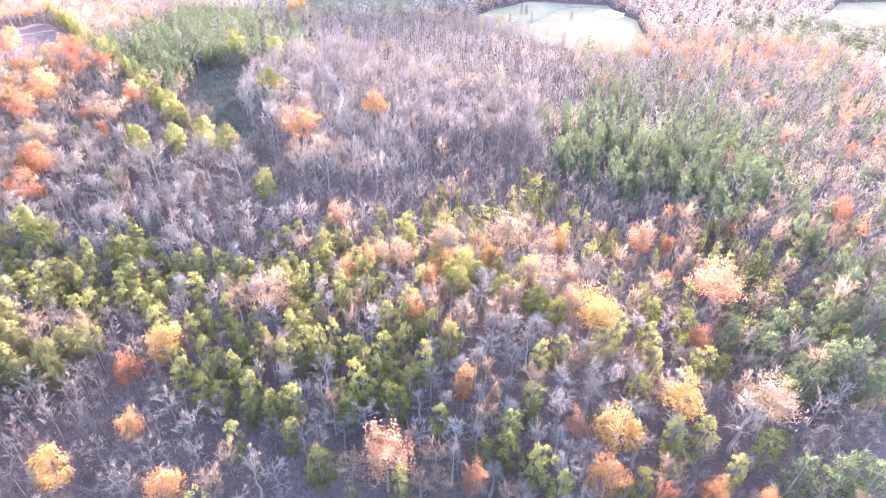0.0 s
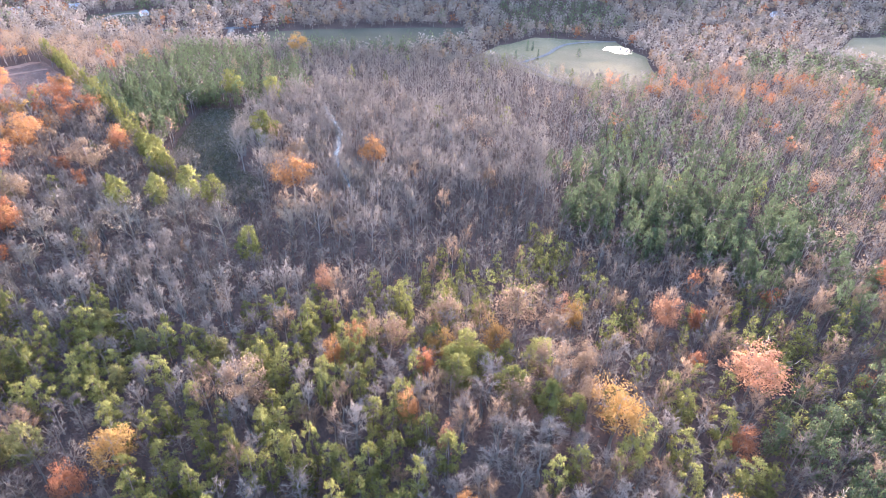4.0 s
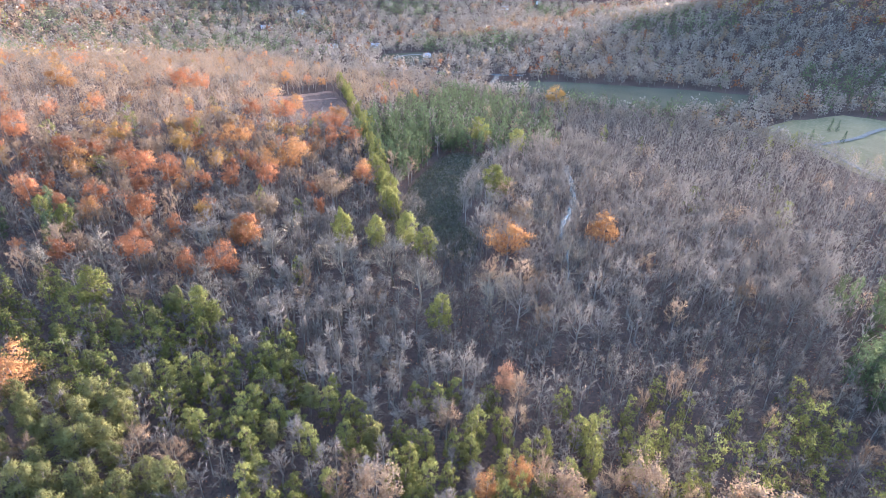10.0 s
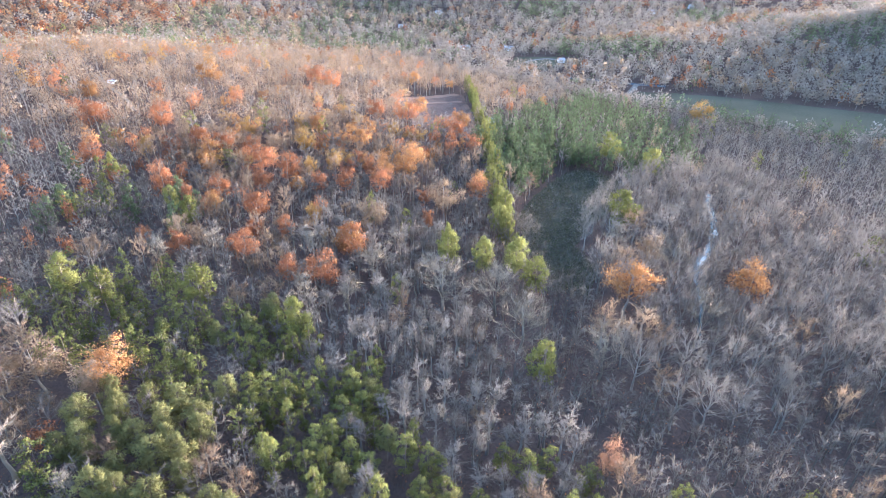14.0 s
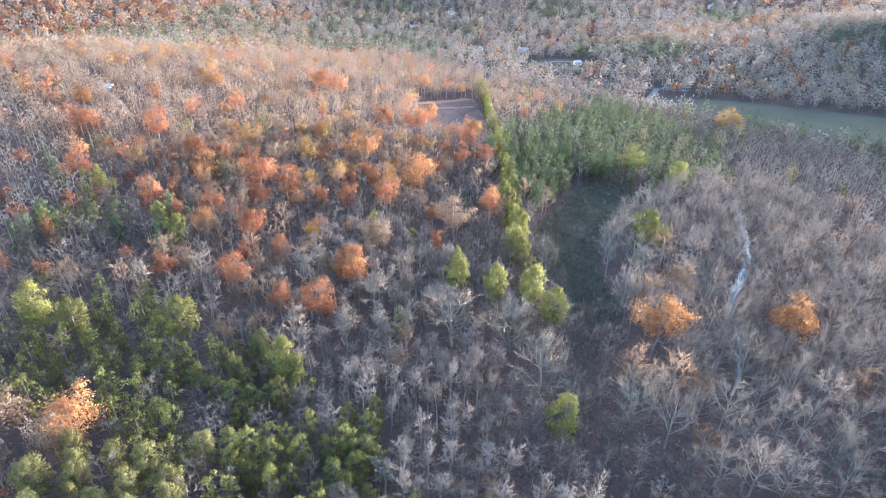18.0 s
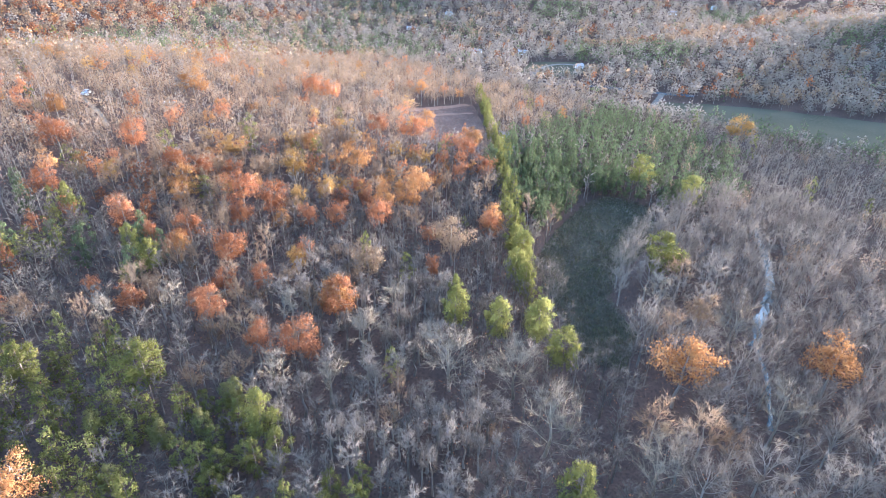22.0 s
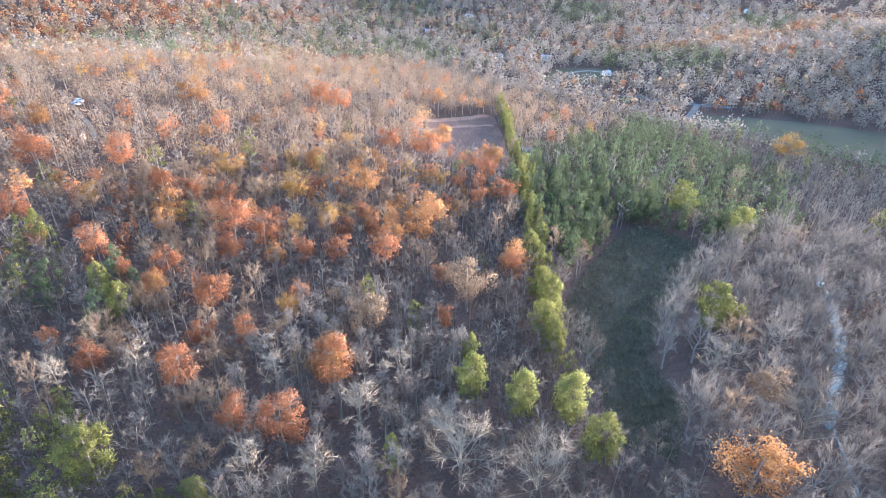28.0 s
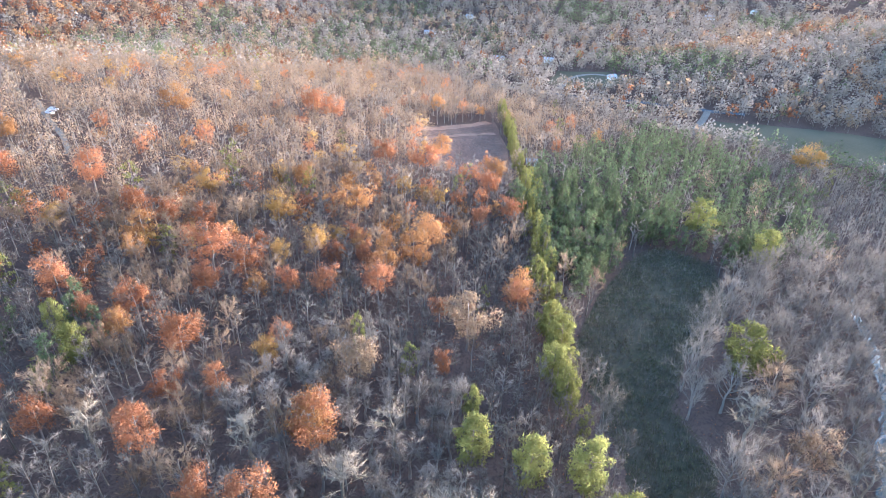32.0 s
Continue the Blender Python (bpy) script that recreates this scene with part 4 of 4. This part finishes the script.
scatter("undergrowth", brush_t, brush, [BRUSHWOOD, LEAF["rust"]], "thin brushwood and saplings on the woodland floor", "undergrowth")
scatter("scrub", scrub_t, scrub, [BARK, SCRUB], "low green-brown scrub filling the clearing", "scrub")
scatter("slash", brush_t, slash, [BARK, LEAF["tan"]], "cut brush left lying over the cleared field", "brush")


# ---- houses, cars and poles ----
def boxed(name, size, at, mat, parent, label="", turn=0.0):
    """A box part with softened edges, at a place in its parent."""
    bm = bmesh.new()
    bmesh.ops.create_cube(bm, size=1)
    bmesh.ops.scale(bm, vec=size, verts=bm.verts)
    bmesh.ops.bevel(bm, geom=bm.edges[:], offset=min(size) * 0.08, segments=1, affect="EDGES")
    ob = part(name, bm, mat, parent, label)
    ob.location, ob.rotation_euler = at, (0, 0, turn)
    return ob


def house(x, y, turn, long, deep, tall, roof, label, windows=3):
    """A plain gabled house: walls, roof with eaves, door, windows with frames, chimney."""
    ob = tagged(new("house"), label, "house")
    ob.location, ob.rotation_euler = (x, y, float(height(x, y)) + 0.2), (0, 0, radians(turn))
    rise, t = deep * 0.28, 0.2
    for sx, sy, w, d in ((0, -1, long, t), (0, 1, long, t), (-1, 0, t, deep - 2 * t), (1, 0, t, deep - 2 * t)):
        boxed("wall", (w, d, tall + 0.4), (sx * (long / 2 - t / 2), sy * (deep / 2 - t / 2), tall / 2 - 0.2), WALLPAINT, ob)
    for sx in (-1, 1):
        bm = bmesh.new()
        a = [bm.verts.new(((long / 2 - t * k) * sx, dy, dz)) for k in (0, 1) for dy, dz in ((-deep / 2, tall), (deep / 2, tall), (0, tall + rise))]
        bm.faces.new(a[:3]), bm.faces.new(a[3:])
        for i in range(3):
            j = (i + 1) % 3
            bm.faces.new((a[i], a[j], a[3 + j], a[3 + i]))
        bmesh.ops.recalc_face_normals(bm, faces=bm.faces[:])
        part("gable", bm, WALLPAINT, ob)
    for sy in (-1, 1):
        bm = bmesh.new()
        e = 0.5
        lo, hi = (deep / 2 + e) * sy, 0.0
        zl, zh = tall - e * rise / (deep / 2), tall + rise
        v = [bm.verts.new((px, py, pz + up)) for up in (0.03, 0.2) for px, py, pz in ((-long / 2 - e, lo, zl), (long / 2 + e, lo, zl), (long / 2 + e, hi, zh), (-long / 2 - e, hi, zh))]
        bm.faces.new(v[:4]), bm.faces.new(v[4:])
        for i in range(4):
            j = (i + 1) % 4
            bm.faces.new((v[i], v[j], v[4 + j], v[4 + i]))
        bmesh.ops.recalc_face_normals(bm, faces=bm.faces[:])
        part("roof_slope", bm, roof, ob)
    boxed("chimney", (0.7, 0.7, 1.8), (long * 0.28, 0.4, tall + rise + 0.2), ROOFDARK, ob)
    for sy in (-1, 1):
        for i in range(windows):
            px = long * ((i + 0.5) / windows - 0.5)
            w = boxed("window", (1.2, 0.12, 1.3), (px, sy * (deep / 2 + 0.02), tall * 0.55), WALLPAINT, ob)
            boxed("pane", (1.0, 0.06, 1.1), (0, sy * 0.06, 0), GLASSY, w)
    boxed("door", (1.0, 0.1, 2.05), (long * 0.12, -deep / 2 - 0.04, 1.05), ROOFDARK, ob, "dark front door")
    return ob


house(-403.5, 568.6, 38, 9, 6, 2.6, ROOFMETAL, "low house with a grey metal roof among valley trees")
house(-323.6, 551.3, 62, 6, 5, 2.6, ROOFMETAL, "small white gabled house beside the valley drive")
house(-441.7, 539.8, 20, 10, 4.5, 2.5, ROOFMETAL, "long pale farmhouse with a bright metal roof")
house(-577, 570, 35, 12, 4.5, 2.5, ROOFMETAL, "long pale house in the distant valley wood")
house(-597, 654, 15, 8, 6, 2.8, ROOFMETAL, "distant pale house on the wooded slope")
house(-401.6, 898.7, 30, 12, 6, 2.6, ROOFMETAL, "distant pale house on the far hillside")
house(-378.6, 979, 80, 6, 6, 3.4, ROOFMETAL, "small distant white house on the far hillside")
house(327, 904, 20, 14, 10, 4.5, ROOFMETAL, "white farmhouse on the eastern hill")
house(320, 705, 10, 12, 8, 3.2, ROOFDARK, "dark-roofed house on the eastern slope")
house(-236.3, 339.6, 45, 5, 3.2, 2.4, ROOFMETAL, "small grey shed beside the pine line", 1)


def car(x, y, turn, label):
    ob = tagged(new("car"), label, "car", "cars on the hill lane")
    ob.location, ob.rotation_euler = (x, y, float(height(x, y)) + 0.35), (0, 0, radians(turn))
    boxed("body", (4.5, 1.8, 0.75), (0, 0, 0.7), WALLPAINT, ob)
    boxed("cabin", (2.4, 1.6, 0.6), (-0.2, 0, 1.35), WALLPAINT, ob)
    boxed("windscreen", (0.08, 1.4, 0.5), (1.0, 0, 1.36), GLASSY, ob)
    for sx in (-1, 1):
        for sy in (-1, 1):
            bm = bmesh.new()
            bmesh.ops.create_cone(bm, cap_ends=True, segments=14, radius1=0.33, radius2=0.33, depth=0.24)
            w = part("wheel", bm, ROOFDARK, ob)
            w.location, w.rotation_euler = (sx * 1.4, sy * 0.82, 0.33), (radians(90), 0, 0)


car(-372, 161.4, 20, "white car parked beside the hillside lane")
car(-375.5, 163.5, 35, "white car parked under hillside trees")


def utility_pole(x, y, turn, tall=14.0):
    ob = tagged(new("utility_pole"), "pale wooden pole with a double crossarm above the hillside trees", "pole")
    ob.location, ob.rotation_euler = (x, y, float(height(x, y))), (0, 0, radians(turn))
    for px in (-1.4, 1.4):
        bm = bmesh.new()
        bmesh.ops.create_cone(bm, cap_ends=True, segments=10, radius1=0.2, radius2=0.14, depth=tall)
        part("post", bm, PALE, ob).location = (px, 0, tall / 2 - 0.3)
    boxed("crossarm", (5.0, 0.22, 0.28), (0, 0.2, tall - 1.0), PALE, ob)
    boxed("brace", (3.0, 0.16, 0.2), (0, 0.2, tall - 2.4), PALE, ob)
    for px in (-2.2, 0, 2.2):
        boxed("insulator", (0.16, 0.16, 0.4), (px, 0.2, tall - 0.65), WALLPAINT, ob)


utility_pole(-318, 184, 50)
